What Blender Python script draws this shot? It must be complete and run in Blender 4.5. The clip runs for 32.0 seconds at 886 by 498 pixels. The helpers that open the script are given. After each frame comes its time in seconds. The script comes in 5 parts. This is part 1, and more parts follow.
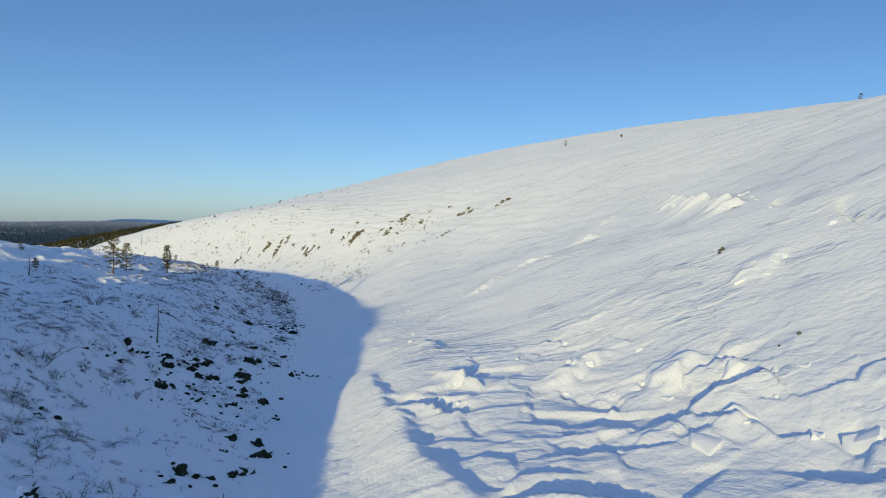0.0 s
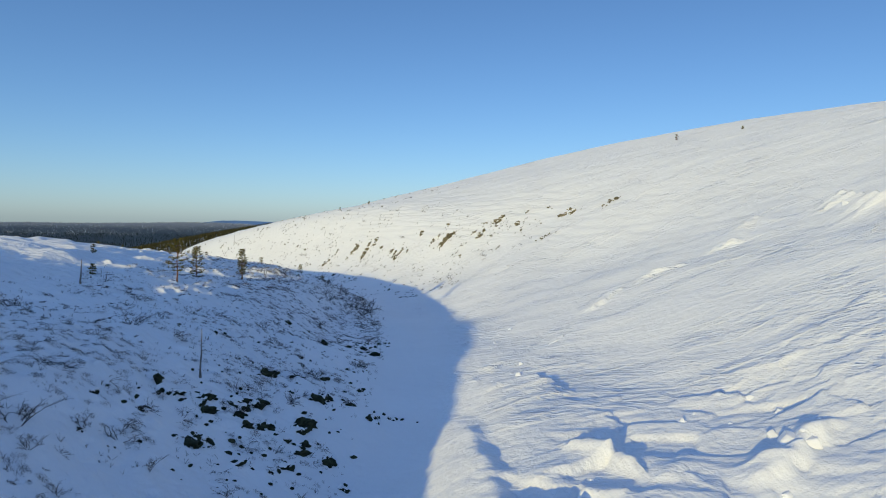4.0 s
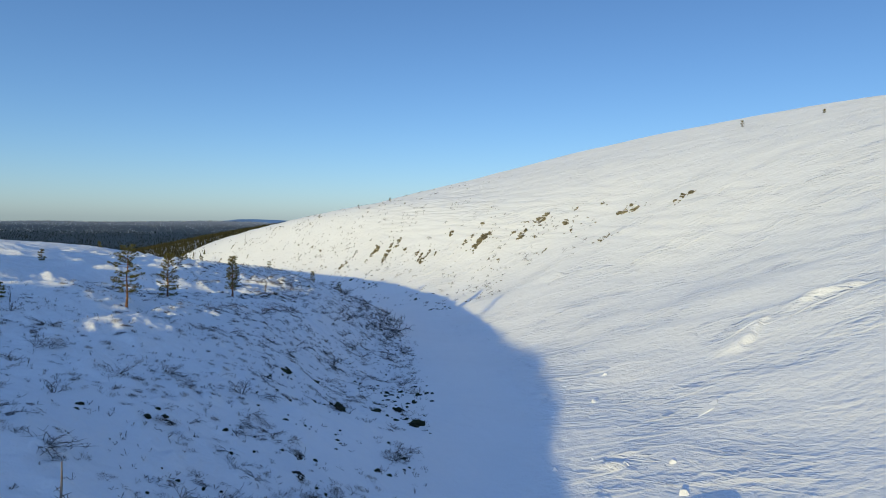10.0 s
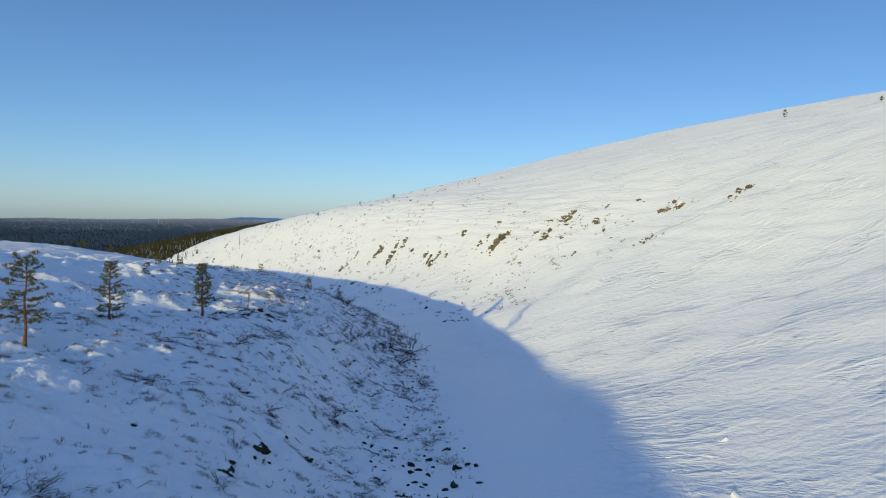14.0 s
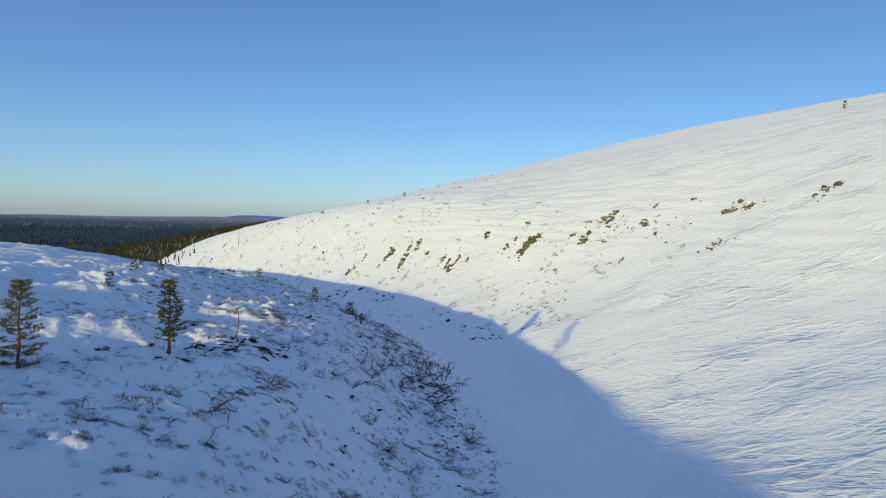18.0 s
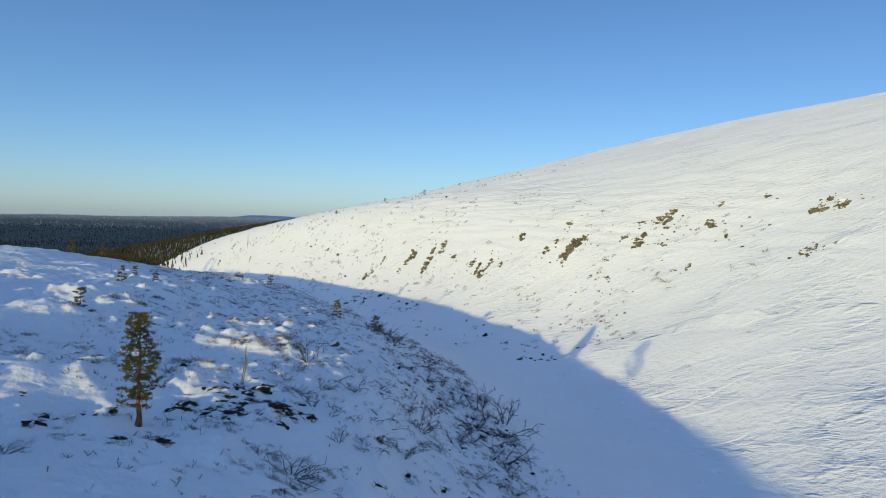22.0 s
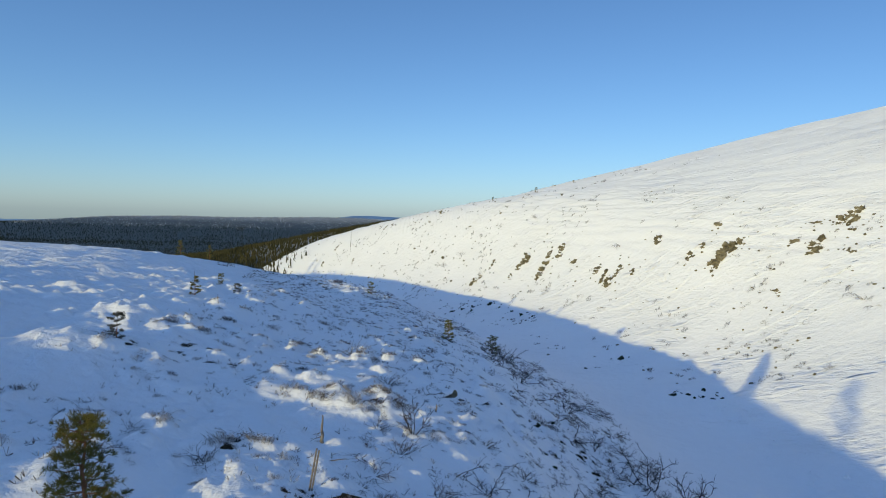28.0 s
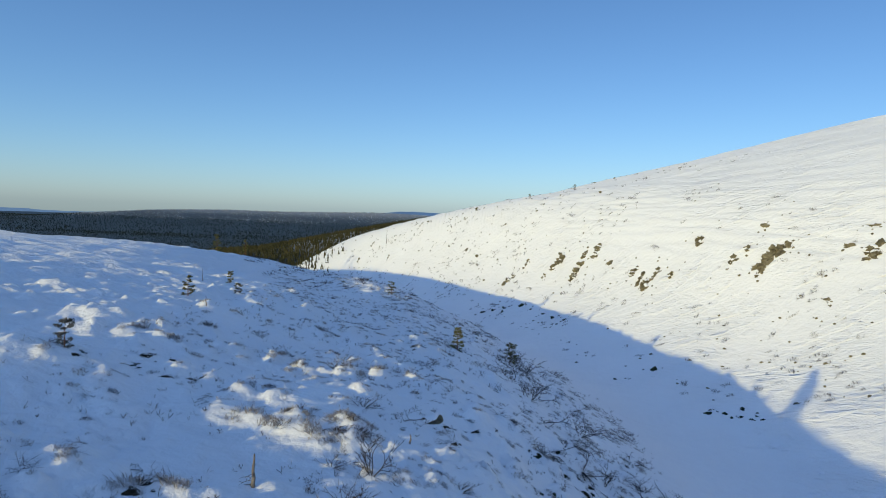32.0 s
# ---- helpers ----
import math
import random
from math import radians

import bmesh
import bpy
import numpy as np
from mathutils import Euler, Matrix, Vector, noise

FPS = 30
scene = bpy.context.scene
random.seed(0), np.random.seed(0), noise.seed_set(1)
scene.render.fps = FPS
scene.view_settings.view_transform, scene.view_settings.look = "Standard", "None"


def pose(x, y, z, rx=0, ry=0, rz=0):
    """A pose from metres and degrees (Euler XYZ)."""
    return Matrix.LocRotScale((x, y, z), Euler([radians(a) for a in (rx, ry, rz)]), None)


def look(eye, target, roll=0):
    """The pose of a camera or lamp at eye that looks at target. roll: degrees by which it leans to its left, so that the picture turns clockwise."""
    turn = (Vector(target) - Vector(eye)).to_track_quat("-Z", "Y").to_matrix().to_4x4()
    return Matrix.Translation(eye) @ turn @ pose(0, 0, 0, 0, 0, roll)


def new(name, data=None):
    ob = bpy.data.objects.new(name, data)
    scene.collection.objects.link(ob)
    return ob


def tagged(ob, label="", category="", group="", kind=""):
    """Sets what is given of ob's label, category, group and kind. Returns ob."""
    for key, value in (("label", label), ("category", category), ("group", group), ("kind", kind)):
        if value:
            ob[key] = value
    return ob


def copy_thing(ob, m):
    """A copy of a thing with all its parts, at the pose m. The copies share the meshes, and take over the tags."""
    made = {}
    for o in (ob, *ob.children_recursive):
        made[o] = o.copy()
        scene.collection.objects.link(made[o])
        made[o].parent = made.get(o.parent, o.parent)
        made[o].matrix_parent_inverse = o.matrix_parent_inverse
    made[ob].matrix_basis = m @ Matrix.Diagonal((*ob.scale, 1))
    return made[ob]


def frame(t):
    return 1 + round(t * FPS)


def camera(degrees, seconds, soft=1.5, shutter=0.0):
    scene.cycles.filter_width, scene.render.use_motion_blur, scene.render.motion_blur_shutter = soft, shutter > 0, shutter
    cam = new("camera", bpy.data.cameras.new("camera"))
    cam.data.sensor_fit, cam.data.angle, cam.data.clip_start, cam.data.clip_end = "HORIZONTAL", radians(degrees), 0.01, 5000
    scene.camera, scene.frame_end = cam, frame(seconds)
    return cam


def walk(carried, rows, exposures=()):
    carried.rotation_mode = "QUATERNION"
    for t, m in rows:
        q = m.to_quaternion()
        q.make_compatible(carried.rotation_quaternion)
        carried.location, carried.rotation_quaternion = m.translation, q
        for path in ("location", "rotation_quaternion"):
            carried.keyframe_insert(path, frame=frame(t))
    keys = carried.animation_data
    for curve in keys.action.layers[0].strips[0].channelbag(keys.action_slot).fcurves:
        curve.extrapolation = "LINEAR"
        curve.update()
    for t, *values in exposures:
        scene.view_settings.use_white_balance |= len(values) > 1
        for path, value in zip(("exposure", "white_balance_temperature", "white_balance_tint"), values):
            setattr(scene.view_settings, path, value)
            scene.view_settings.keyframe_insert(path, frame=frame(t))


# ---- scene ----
cam = camera(65.5, 32.0, 1.0)
PATH = [
    (0, (-2.082, -5.326, 9.971), (-1.425, -3.438, 9.895), 0.7),
    (1, (-1.264, -1.651, 9.96), (-0.621, 0.242, 9.886), 0.7),
    (2, (-0.545, 1.765, 9.965), (0.017, 3.683, 9.891), 0.7),
    (3, (0.057, 5.414, 9.992), (0.529, 7.356, 9.918), 0.8),
    (3.5, (0.265, 7.156, 9.955), (0.703, 9.106, 9.881), 0.8),
    (5.5, (0.805, 14.645, 9.95), (1.167, 16.611, 9.875), 0.8),
    (6, (0.904, 16.588, 9.986), (1.264, 18.554, 9.912), 0.8),
    (7, (1.059, 20.612, 10.064), (1.419, 22.578, 9.988), 0.7),
    (8, (1.315, 24.615, 10.101), (1.673, 26.581, 10.024), 0.6),
    (9, (1.303, 29.19, 9.964), (1.662, 31.156, 9.886), 0.8),
    (10, (1.397, 33.687, 9.937), (1.759, 35.652, 9.858), 0.8),
    (11, (1.558, 38.07, 9.852), (1.921, 40.035, 9.772), 0.9),
    (12, (1.748, 42.405, 9.761), (2.109, 44.37, 9.682), 0.9),
    (13, (1.733, 46.727, 9.763), (2.096, 48.692, 9.683), 0.9),
    (14.5, (1.675, 53.678, 9.816), (2.04, 55.643, 9.733), 1.1),
    (16.5, (1.654, 62.533, 9.845), (2.019, 64.497, 9.762), 1.4),
    (17, (1.58, 64.556, 9.858), (1.941, 66.521, 9.775), 1.4),
    (18, (0.949, 68.673, 9.776), (1.308, 70.638, 9.693), 1.5),
    (19, (0.54, 72.452, 9.755), (0.883, 74.421, 9.673), 1.3),
    (20, (0.258, 76.128, 9.738), (0.595, 78.098, 9.655), 1.4),
    (21, (0.098, 79.845, 9.732), (0.432, 81.815, 9.649), 1.3),
    (22, (-0.52, 83.295, 9.741), (-0.186, 85.265, 9.657), 1.5),
    (23, (-1.219, 86.426, 9.852), (-0.892, 88.397, 9.767), 1.3),
    (24, (-1.682, 90.011, 9.755), (-1.423, 91.992, 9.667), 1.3),
    (25, (-1.775, 92.661, 9.687), (-1.616, 94.652, 9.6), 1.3),
    (25.5, (-1.714, 93.724, 9.73), (-1.588, 95.718, 9.641), 1.3),
    (27.5, (-1.258, 97.456, 9.709), (-1.201, 99.453, 9.618), 1.4),
    (28, (-1.118, 98.201, 9.721), (-1.076, 100.199, 9.63), 1.3),
    (29, (-0.841, 99.719, 9.695), (-0.832, 101.717, 9.601), 1.4),
    (30, (-0.331, 100.967, 9.709), (-0.355, 102.965, 9.612), 1.5),
    (31, (0.518, 102.025, 9.763), (0.463, 104.022, 9.663), 1.6),
    (32, (1.682, 102.896, 9.963), (1.596, 104.891, 9.858), 1.9),
]
walk(cam, [(t, look(eye, target, roll)) for t, eye, target, roll in PATH], ((0, -0.13, 6620, 3), (6, -0.08, 6620, 3), (24, -0.04, 6620, 2), (32, 0.02, 6620, 2)))

# ---- light: low winter sun from behind on the left, clear sky ----
SUN_UP, SUN_WAY = radians(7.6), radians(36)
world = bpy.data.worlds.new("sky")
scene.world = world
world.use_nodes = True
wn, wl = world.node_tree.nodes, world.node_tree.links
sky = wn.new("ShaderNodeTexSky")
sky.sky_type, sky.sun_disc = "NISHITA", False
sky.sun_elevation, sky.sun_rotation = SUN_UP + radians(34), SUN_WAY + math.pi
sky.altitude, sky.air_density, sky.dust_density, sky.ozone_density = 300, 1.0, 0.65, 10.0
wn["Background"].inputs["Strength"].default_value = 0.132
clear = wn.new("ShaderNodeMix")
clear.data_type, clear.blend_type = "RGBA", "MULTIPLY"
clear.inputs["Factor"].default_value, clear.inputs["B"].default_value = 1.0, (0.96, 0.965, 0.99, 1)
wl.new(sky.outputs["Color"], clear.inputs["A"])
wl.new(clear.outputs["Result"], wn["Background"].inputs["Color"])
sun_data = bpy.data.lights.new("sun", "SUN")
sun_data.energy, sun_data.angle, sun_data.color = 2.75, radians(0.53), (1.0, 0.81, 0.37)
sun = new("sun", sun_data)
sun.matrix_world = look((0, 0, 0), (math.sin(SUN_WAY) * math.cos(SUN_UP), math.cos(SUN_WAY) * math.cos(SUN_UP), -math.sin(SUN_UP)))


# ---- materials ----
def material(name, rough=0.8, spec=0.3):
    m = bpy.data.materials.new(name)
    m.use_nodes = True
    b = m.node_tree.nodes["Principled BSDF"]
    b.inputs["Roughness"].default_value = rough
    b.inputs["Specular IOR Level"].default_value = spec
    b.inputs["Diffuse Roughness"].default_value = 0.5
    return m, m.node_tree.nodes, m.node_tree.links, b


def noise_node(n, l, scale, detail=4.0, rough=0.6, coords=None):
    t = n.new("ShaderNodeTexNoise")
    t.inputs["Scale"].default_value, t.inputs["Detail"].default_value, t.inputs["Roughness"].default_value = scale, detail, rough
    if coords is not None:
        l.new(coords, t.inputs["Vector"])
    return t


def ramp_node(n, l, fac, stops):
    r = n.new("ShaderNodeValToRGB")
    while len(r.color_ramp.elements) < len(stops):
        r.color_ramp.elements.new(0.5)
    for e, (p, c) in zip(r.color_ramp.elements, stops):
        e.position, e.color = p, (*c, 1)
    l.new(fac, r.inputs["Fac"])
    return r


def bump_node(n, l, height, strength, distance, before=None):
    b = n.new("ShaderNodeBump")
    b.inputs["Strength"].default_value, b.inputs["Distance"].default_value = strength, distance
    l.new(height, b.inputs["Height"])
    if before is not None:
        l.new(before, b.inputs["Normal"])
    return b


def varied(name, stops, scale, rough=0.85, spec=0.25, bump=0.4, depth=0.03, fine=None):
    """A material whose colour runs through the stops by a noise in the thing's own space, with a bumpy grain."""
    m, n, l, b = material(name, rough, spec)
    tc = n.new("ShaderNodeTexCoord")
    info = n.new("ShaderNodeObjectInfo")
    shift = n.new("ShaderNodeVectorMath")
    shift.operation = "MULTIPLY_ADD"
    shift.inputs[1].default_value = (1, 1, 1)
    mul = n.new("ShaderNodeMath")
    mul.operation, mul.inputs[1].default_value = "MULTIPLY", 37.0
    l.new(info.outputs["Random"], mul.inputs[0])
    l.new(tc.outputs["Object"], shift.inputs[0])
    l.new(mul.outputs[0], shift.inputs[2])
    t = noise_node(n, l, scale, 6.0, 0.65, shift.outputs[0])
    r = ramp_node(n, l, t.outputs["Fac"], stops)
    l.new(r.outputs["Color"], b.inputs["Base Color"])
    f = noise_node(n, l, fine or scale * 5, 5.0, 0.7, shift.outputs[0])
    l.new(bump_node(n, l, f.outputs["Fac"], bump, depth).outputs["Normal"], b.inputs["Normal"])
    return m


def snow_material():
    """Wind-packed snow, with forest floor where the ground's wood cover says so."""
    m, n, l, b = material("snow", 0.55, 0.35)
    geo = n.new("ShaderNodeNewGeometry")
    pos = geo.outputs["Position"]
    wide = noise_node(n, l, 0.09, 5.0, 0.6, pos)
    white = ramp_node(n, l, wide.outputs["Fac"], ((0.3, (0.88, 0.885, 0.89)), (0.7, (0.93, 0.93, 0.93))))
    cover = n.new("ShaderNodeAttribute")
    cover.attribute_name = "wood_cover"
    trees = noise_node(n, l, 0.035, 9.0, 0.8, pos)
    wood = ramp_node(n, l, trees.outputs["Fac"], ((0.40, (0.016, 0.022, 0.02)), (0.56, (0.028, 0.035, 0.03)), (0.72, (0.07, 0.075, 0.08))))
    mix = n.new("ShaderNodeMix")
    mix.data_type = "RGBA"
    l.new(cover.outputs["Fac"], mix.inputs["Factor"])
    l.new(white.outputs["Color"], mix.inputs["A"])
    l.new(wood.outputs["Color"], mix.inputs["B"])
    l.new(mix.outputs["Result"], b.inputs["Base Color"])
    carved = n.new("ShaderNodeAttribute")
    carved.attribute_name = "carving"
    soft = noise_node(n, l, 1.3, 4.0, 0.55, pos)
    normal = bump_node(n, l, soft.outputs["Fac"], 0.6, 0.3).outputs["Normal"]
    # wind-cut steps, steep towards the wind with a long flat lee: turn, length, spacing, height
    for turn, long, wide, high in ((-24, 9.0, 3.2, 0.28), (-60, 3.2, 1.15, 0.125), (-64, 1.1, 0.42, 0.042)):
        along = n.new("ShaderNodeMapping")
        along.vector_type = "TEXTURE"
        along.inputs["Rotation"].default_value = (0, 0, radians(turn))
        along.inputs["Scale"].default_value = (long, wide, wide)
        l.new(pos, along.inputs["Vector"])
        wander = noise_node(n, l, 0.55, 3.0, 0.55, along.outputs["Vector"])
        across = n.new("ShaderNodeSeparateXYZ")
        l.new(along.outputs["Vector"], across.inputs[0])
        phase = n.new("ShaderNodeMath")
        phase.operation, phase.inputs[1].default_value = "MULTIPLY_ADD", 4.5
        l.new(wander.outputs["Fac"], phase.inputs[0])
        l.new(across.outputs["Y"], phase.inputs[2])
        tooth = n.new("ShaderNodeMath")
        tooth.operation = "FRACT"
        l.new(phase.outputs[0], tooth.inputs[0])
        shape = ramp_node(n, l, tooth.outputs[0], ((0.0, (0, 0, 0)), (0.16, (1, 1, 1)), (1.0, (0, 0, 0))))
        size = noise_node(n, l, 1.1, 3.0, 0.6, along.outputs["Vector"])
        patch = n.new("ShaderNodeMapRange")
        patch.inputs["From Min"].default_value, patch.inputs["From Max"].default_value = 0.44, 0.68
        l.new(size.outputs["Fac"], patch.inputs["Value"])
        height = n.new("ShaderNodeMath")
        height.operation = "MULTIPLY"
        l.new(shape.outputs["Color"], height.inputs[0])
        l.new(patch.outputs["Result"], height.inputs[1])
        bump = bump_node(n, l, height.outputs[0], 1.0, high, normal)
        l.new(carved.outputs["Fac"], bump.inputs["Strength"])
        normal = bump.outputs["Normal"]
    grain = noise_node(n, l, 7.0, 5.0, 0.7, pos)
    l.new(bump_node(n, l, grain.outputs["Fac"], 0.25, 0.035, normal).outputs["Normal"], b.inputs["Normal"])
    return m


SNOW = snow_material()
BLOCK_SNOW = varied("block_snow", ((0.3, (0.88, 0.885, 0.89)), (0.7, (0.93, 0.93, 0.93))), 0.8, 0.6, 0.3, 0.5, 0.06, 3.0)
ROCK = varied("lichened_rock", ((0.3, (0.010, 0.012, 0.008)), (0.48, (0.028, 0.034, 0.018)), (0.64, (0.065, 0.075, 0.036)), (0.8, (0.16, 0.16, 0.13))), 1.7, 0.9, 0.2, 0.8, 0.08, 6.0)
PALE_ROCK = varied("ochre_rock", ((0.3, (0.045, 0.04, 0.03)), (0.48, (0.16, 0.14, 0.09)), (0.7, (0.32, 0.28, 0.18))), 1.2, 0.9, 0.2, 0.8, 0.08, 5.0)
HEATH = varied("dark_heath", ((0.3, (0.014, 0.015, 0.010)), (0.5, (0.045, 0.04, 0.025)), (0.7, (0.10, 0.08, 0.05))), 6.0, 0.95, 0.1, 0.8, 0.06, 18.0)
TWIG = varied("birch_twig", ((0.3, (0.05, 0.04, 0.038)), (0.6, (0.11, 0.09, 0.08)), (0.8, (0.17, 0.14, 0.12))), 8.0, 0.9, 0.1, 0.3, 0.01)
FROST_TWIG = varied("frosted_twig", ((0.3, (0.13, 0.10, 0.08)), (0.5, (0.34, 0.31, 0.28)), (0.68, (0.78, 0.78, 0.79))), 9.0, 0.9, 0.1, 0.3, 0.01)
BARK = varied("pine_bark", ((0.3, (0.10, 0.055, 0.032)), (0.55, (0.26, 0.13, 0.065)), (0.75, (0.38, 0.21, 0.11))), 5.0, 0.9, 0.15, 0.9, 0.03, 16.0)
DEAD_WOOD = varied("grey_dead_wood", ((0.3, (0.12, 0.10, 0.085)), (0.6, (0.27, 0.24, 0.21)), (0.8, (0.36, 0.33, 0.29))), 7.0, 0.9, 0.15, 0.7, 0.02)
NEEDLES = varied("pine_needles", ((0.3, (0.075, 0.072, 0.016)), (0.55, (0.18, 0.155, 0.032)), (0.75, (0.31, 0.235, 0.06))), 3.0, 0.75, 0.25, 0.2, 0.01)
YOUNG_NEEDLES = varied("young_needles", ((0.3, (0.10, 0.10, 0.02)), (0.55, (0.21, 0.19, 0.045)), (0.75, (0.33, 0.27, 0.08))), 4.0, 0.75, 0.25, 0.2, 0.01)
FROST_NEEDLES = varied("frosted_needles", ((0.3, (0.06, 0.065, 0.04)), (0.55, (0.16, 0.15, 0.11)), (0.75, (0.45, 0.45, 0.44))), 4.0, 0.8, 0.2, 0.2, 0.01)
GREY_TWIG = varied("grey_twig", ((0.3, (0.10, 0.09, 0.085)), (0.55, (0.19, 0.175, 0.165)), (0.75, (0.36, 0.345, 0.335))), 0.8, 0.9, 0.1, 0.2, 0.01)
FROST_TREES = varied("frosted_far_conifers", ((0.38, (0.06, 0.07, 0.07)), (0.5, (0.36, 0.38, 0.40)), (0.64, (0.82, 0.84, 0.87))), 0.05, 0.9, 0.1, 0.1, 0.1)
FAR_TREES = varied("far_conifers", ((0.35, (0.012, 0.018, 0.012)), (0.55, (0.03, 0.036, 0.02)), (0.72, (0.06, 0.055, 0.03))), 0.06, 0.9, 0.1, 0.1, 0.1)
OLIVE_TREES = varied("olive_conifers", ((0.35, (0.035, 0.036, 0.014)), (0.55, (0.085, 0.075, 0.03)), (0.72, (0.14, 0.11, 0.045))), 0.05, 0.9, 0.1, 0.1, 0.1)
# far hills: distance haze painted in as a blue base colour
HAZE_HILL = varied("haze_blue_far_hill", ((0.4, (0.13, 0.19, 0.28)), (0.6, (0.18, 0.25, 0.34))), 0.004, 1.0, 0.0, 0.0, 1.0)


# faint blue glow on these hills, also standing in for the haze
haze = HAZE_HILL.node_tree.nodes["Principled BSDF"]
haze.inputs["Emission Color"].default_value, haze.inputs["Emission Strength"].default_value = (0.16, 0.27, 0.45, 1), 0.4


# ---- ground ----
def fade(v, a, b):
    s = np.clip((v - a) / (b - a), 0, 1)
    return s * s * (3 - 2 * s)


def lattice(ix, iy, seed):
    """A random number in 0..1 for each cell."""
    h = (ix.astype(np.int64) * 374761393 + iy.astype(np.int64) * 668265263 + seed * 1274126177) & 0xFFFFFFFF
    h = ((h ^ (h >> 13)) * 1103515245) & 0xFFFFFFFF
    h = ((h ^ (h >> 16)) * 2246822519) & 0xFFFFFFFF
    return ((h ^ (h >> 15)) & 0xFFFFFF) / float(0x1000000)


def waves(x, y, seed):
    """Gradient noise, about -1..1."""
    ix, iy = np.floor(x), np.floor(y)
    fx, fy = x - ix, y - iy
    sx, sy = fx * fx * fx * (fx * (fx * 6 - 15) + 10), fy * fy * fy * (fy * (fy * 6 - 15) + 10)
    out = 0
    for dx in (0, 1):
        for dy in (0, 1):
            a = lattice(ix + dx, iy + dy, seed) * 2 * math.pi
            g = np.cos(a) * (fx - dx) + np.sin(a) * (fy - dy)
            out = out + g * (sx if dx else 1 - sx) * (sy if dy else 1 - sy)
    return out * 1.5


def scales(x, y, seed):
    """Flat snow with low wind-cut scales, steep on the side of falling y."""
    return np.maximum(waves(x, y + 0.33 * waves(x, y, seed), seed) - 0.06, 0)


def plates(x, y, seed):
    """Broken plates: how far inside its plate a place lies, the way to the plate's middle, and three random numbers of the plate."""
    ix, iy = np.floor(x), np.floor(y)
    best, second = np.full(x.shape, 9.0), np.full(x.shape, 9.0)
    bx, by, cx, cy = (np.zeros(x.shape) for _ in range(4))
    for dx in (-1, 0, 1):
        for dy in (-1, 0, 1):
            jx, jy = ix + dx, iy + dy
            px, py = jx + 0.1 + 0.8 * lattice(jx, jy, seed), jy + 0.1 + 0.8 * lattice(jx, jy, seed + 1)
            d = np.hypot(px - x, py - y)
            near = d < best
            second = np.where(near, best, np.minimum(second, d))
            bx, by, cx, cy = np.where(near, px - x, bx), np.where(near, py - y, by), np.where(near, jx, cx), np.where(near, jy, cy)
            best = np.where(near, d, best)
    return second - best, bx, by, lattice(cx, cy, seed + 2), lattice(cx, cy, seed + 3), lattice(cx, cy, seed + 4)


def broken(x, y):
    """Heights of the slide's tilted plates and of the rubble between them."""
    sa, sb = x * 0.9 - y * 0.44, x * 0.44 + y * 0.9
    edge, mx, my, r1, r2, r3 = plates(sa / 4.2, sb / 2.6, 40)
    step = (r1 - 0.5) * 0.6 + ((r2 - 0.5) * mx + (r3 - 0.64) * my) * 1.35
    step = step - 0.22 * (1 - fade(edge, 0.012, 0.035)) * (r2 > 0.35)
    _, nx, ny, q1, q2, q3 = plates(sa / 1.5, sb / 0.9, 50)
    return step + (0.3 + 0.7 * fade(waves(x / 7, y / 7, 19), -0.2, 0.3)) * (0.34 * (q1 - 0.5) + 0.45 * ((q2 - 0.5) * nx + (q3 - 0.6) * ny))


def spline(knots, q):
    """Weights of a cubic through values at the knots, straight past the ends."""
    k = np.array(knots, float)
    n, h = len(k), np.diff(k)
    d = np.zeros((n, n))
    d[0, :2], d[-1, -2:] = (-1 / h[0], 1 / h[0]), (-1 / h[-1], 1 / h[-1])
    for i in range(1, n - 1):
        a, b = h[i - 1], h[i]
        d[i, i - 1], d[i, i], d[i, i + 1] = -b / (a * (a + b)), b / (a * (a + b)) - a / (b * (a + b)), a / (b * (a + b))
    q = np.clip(q, k[0], k[-1])
    i = np.clip(np.searchsorted(k, q, side="right") - 1, 0, n - 2)
    w, r, s = np.zeros((len(q), n)), np.arange(len(q)), (q - k[i]) / h[i]
    w[r, i] += 2 * s**3 - 3 * s**2 + 1
    w[r, i + 1] += 3 * s**2 - 2 * s**3
    return w + ((s**3 - 2 * s**2 + s) * h[i])[:, None] * d[i] + ((s**3 - s**2) * h[i])[:, None] * d[i + 1]


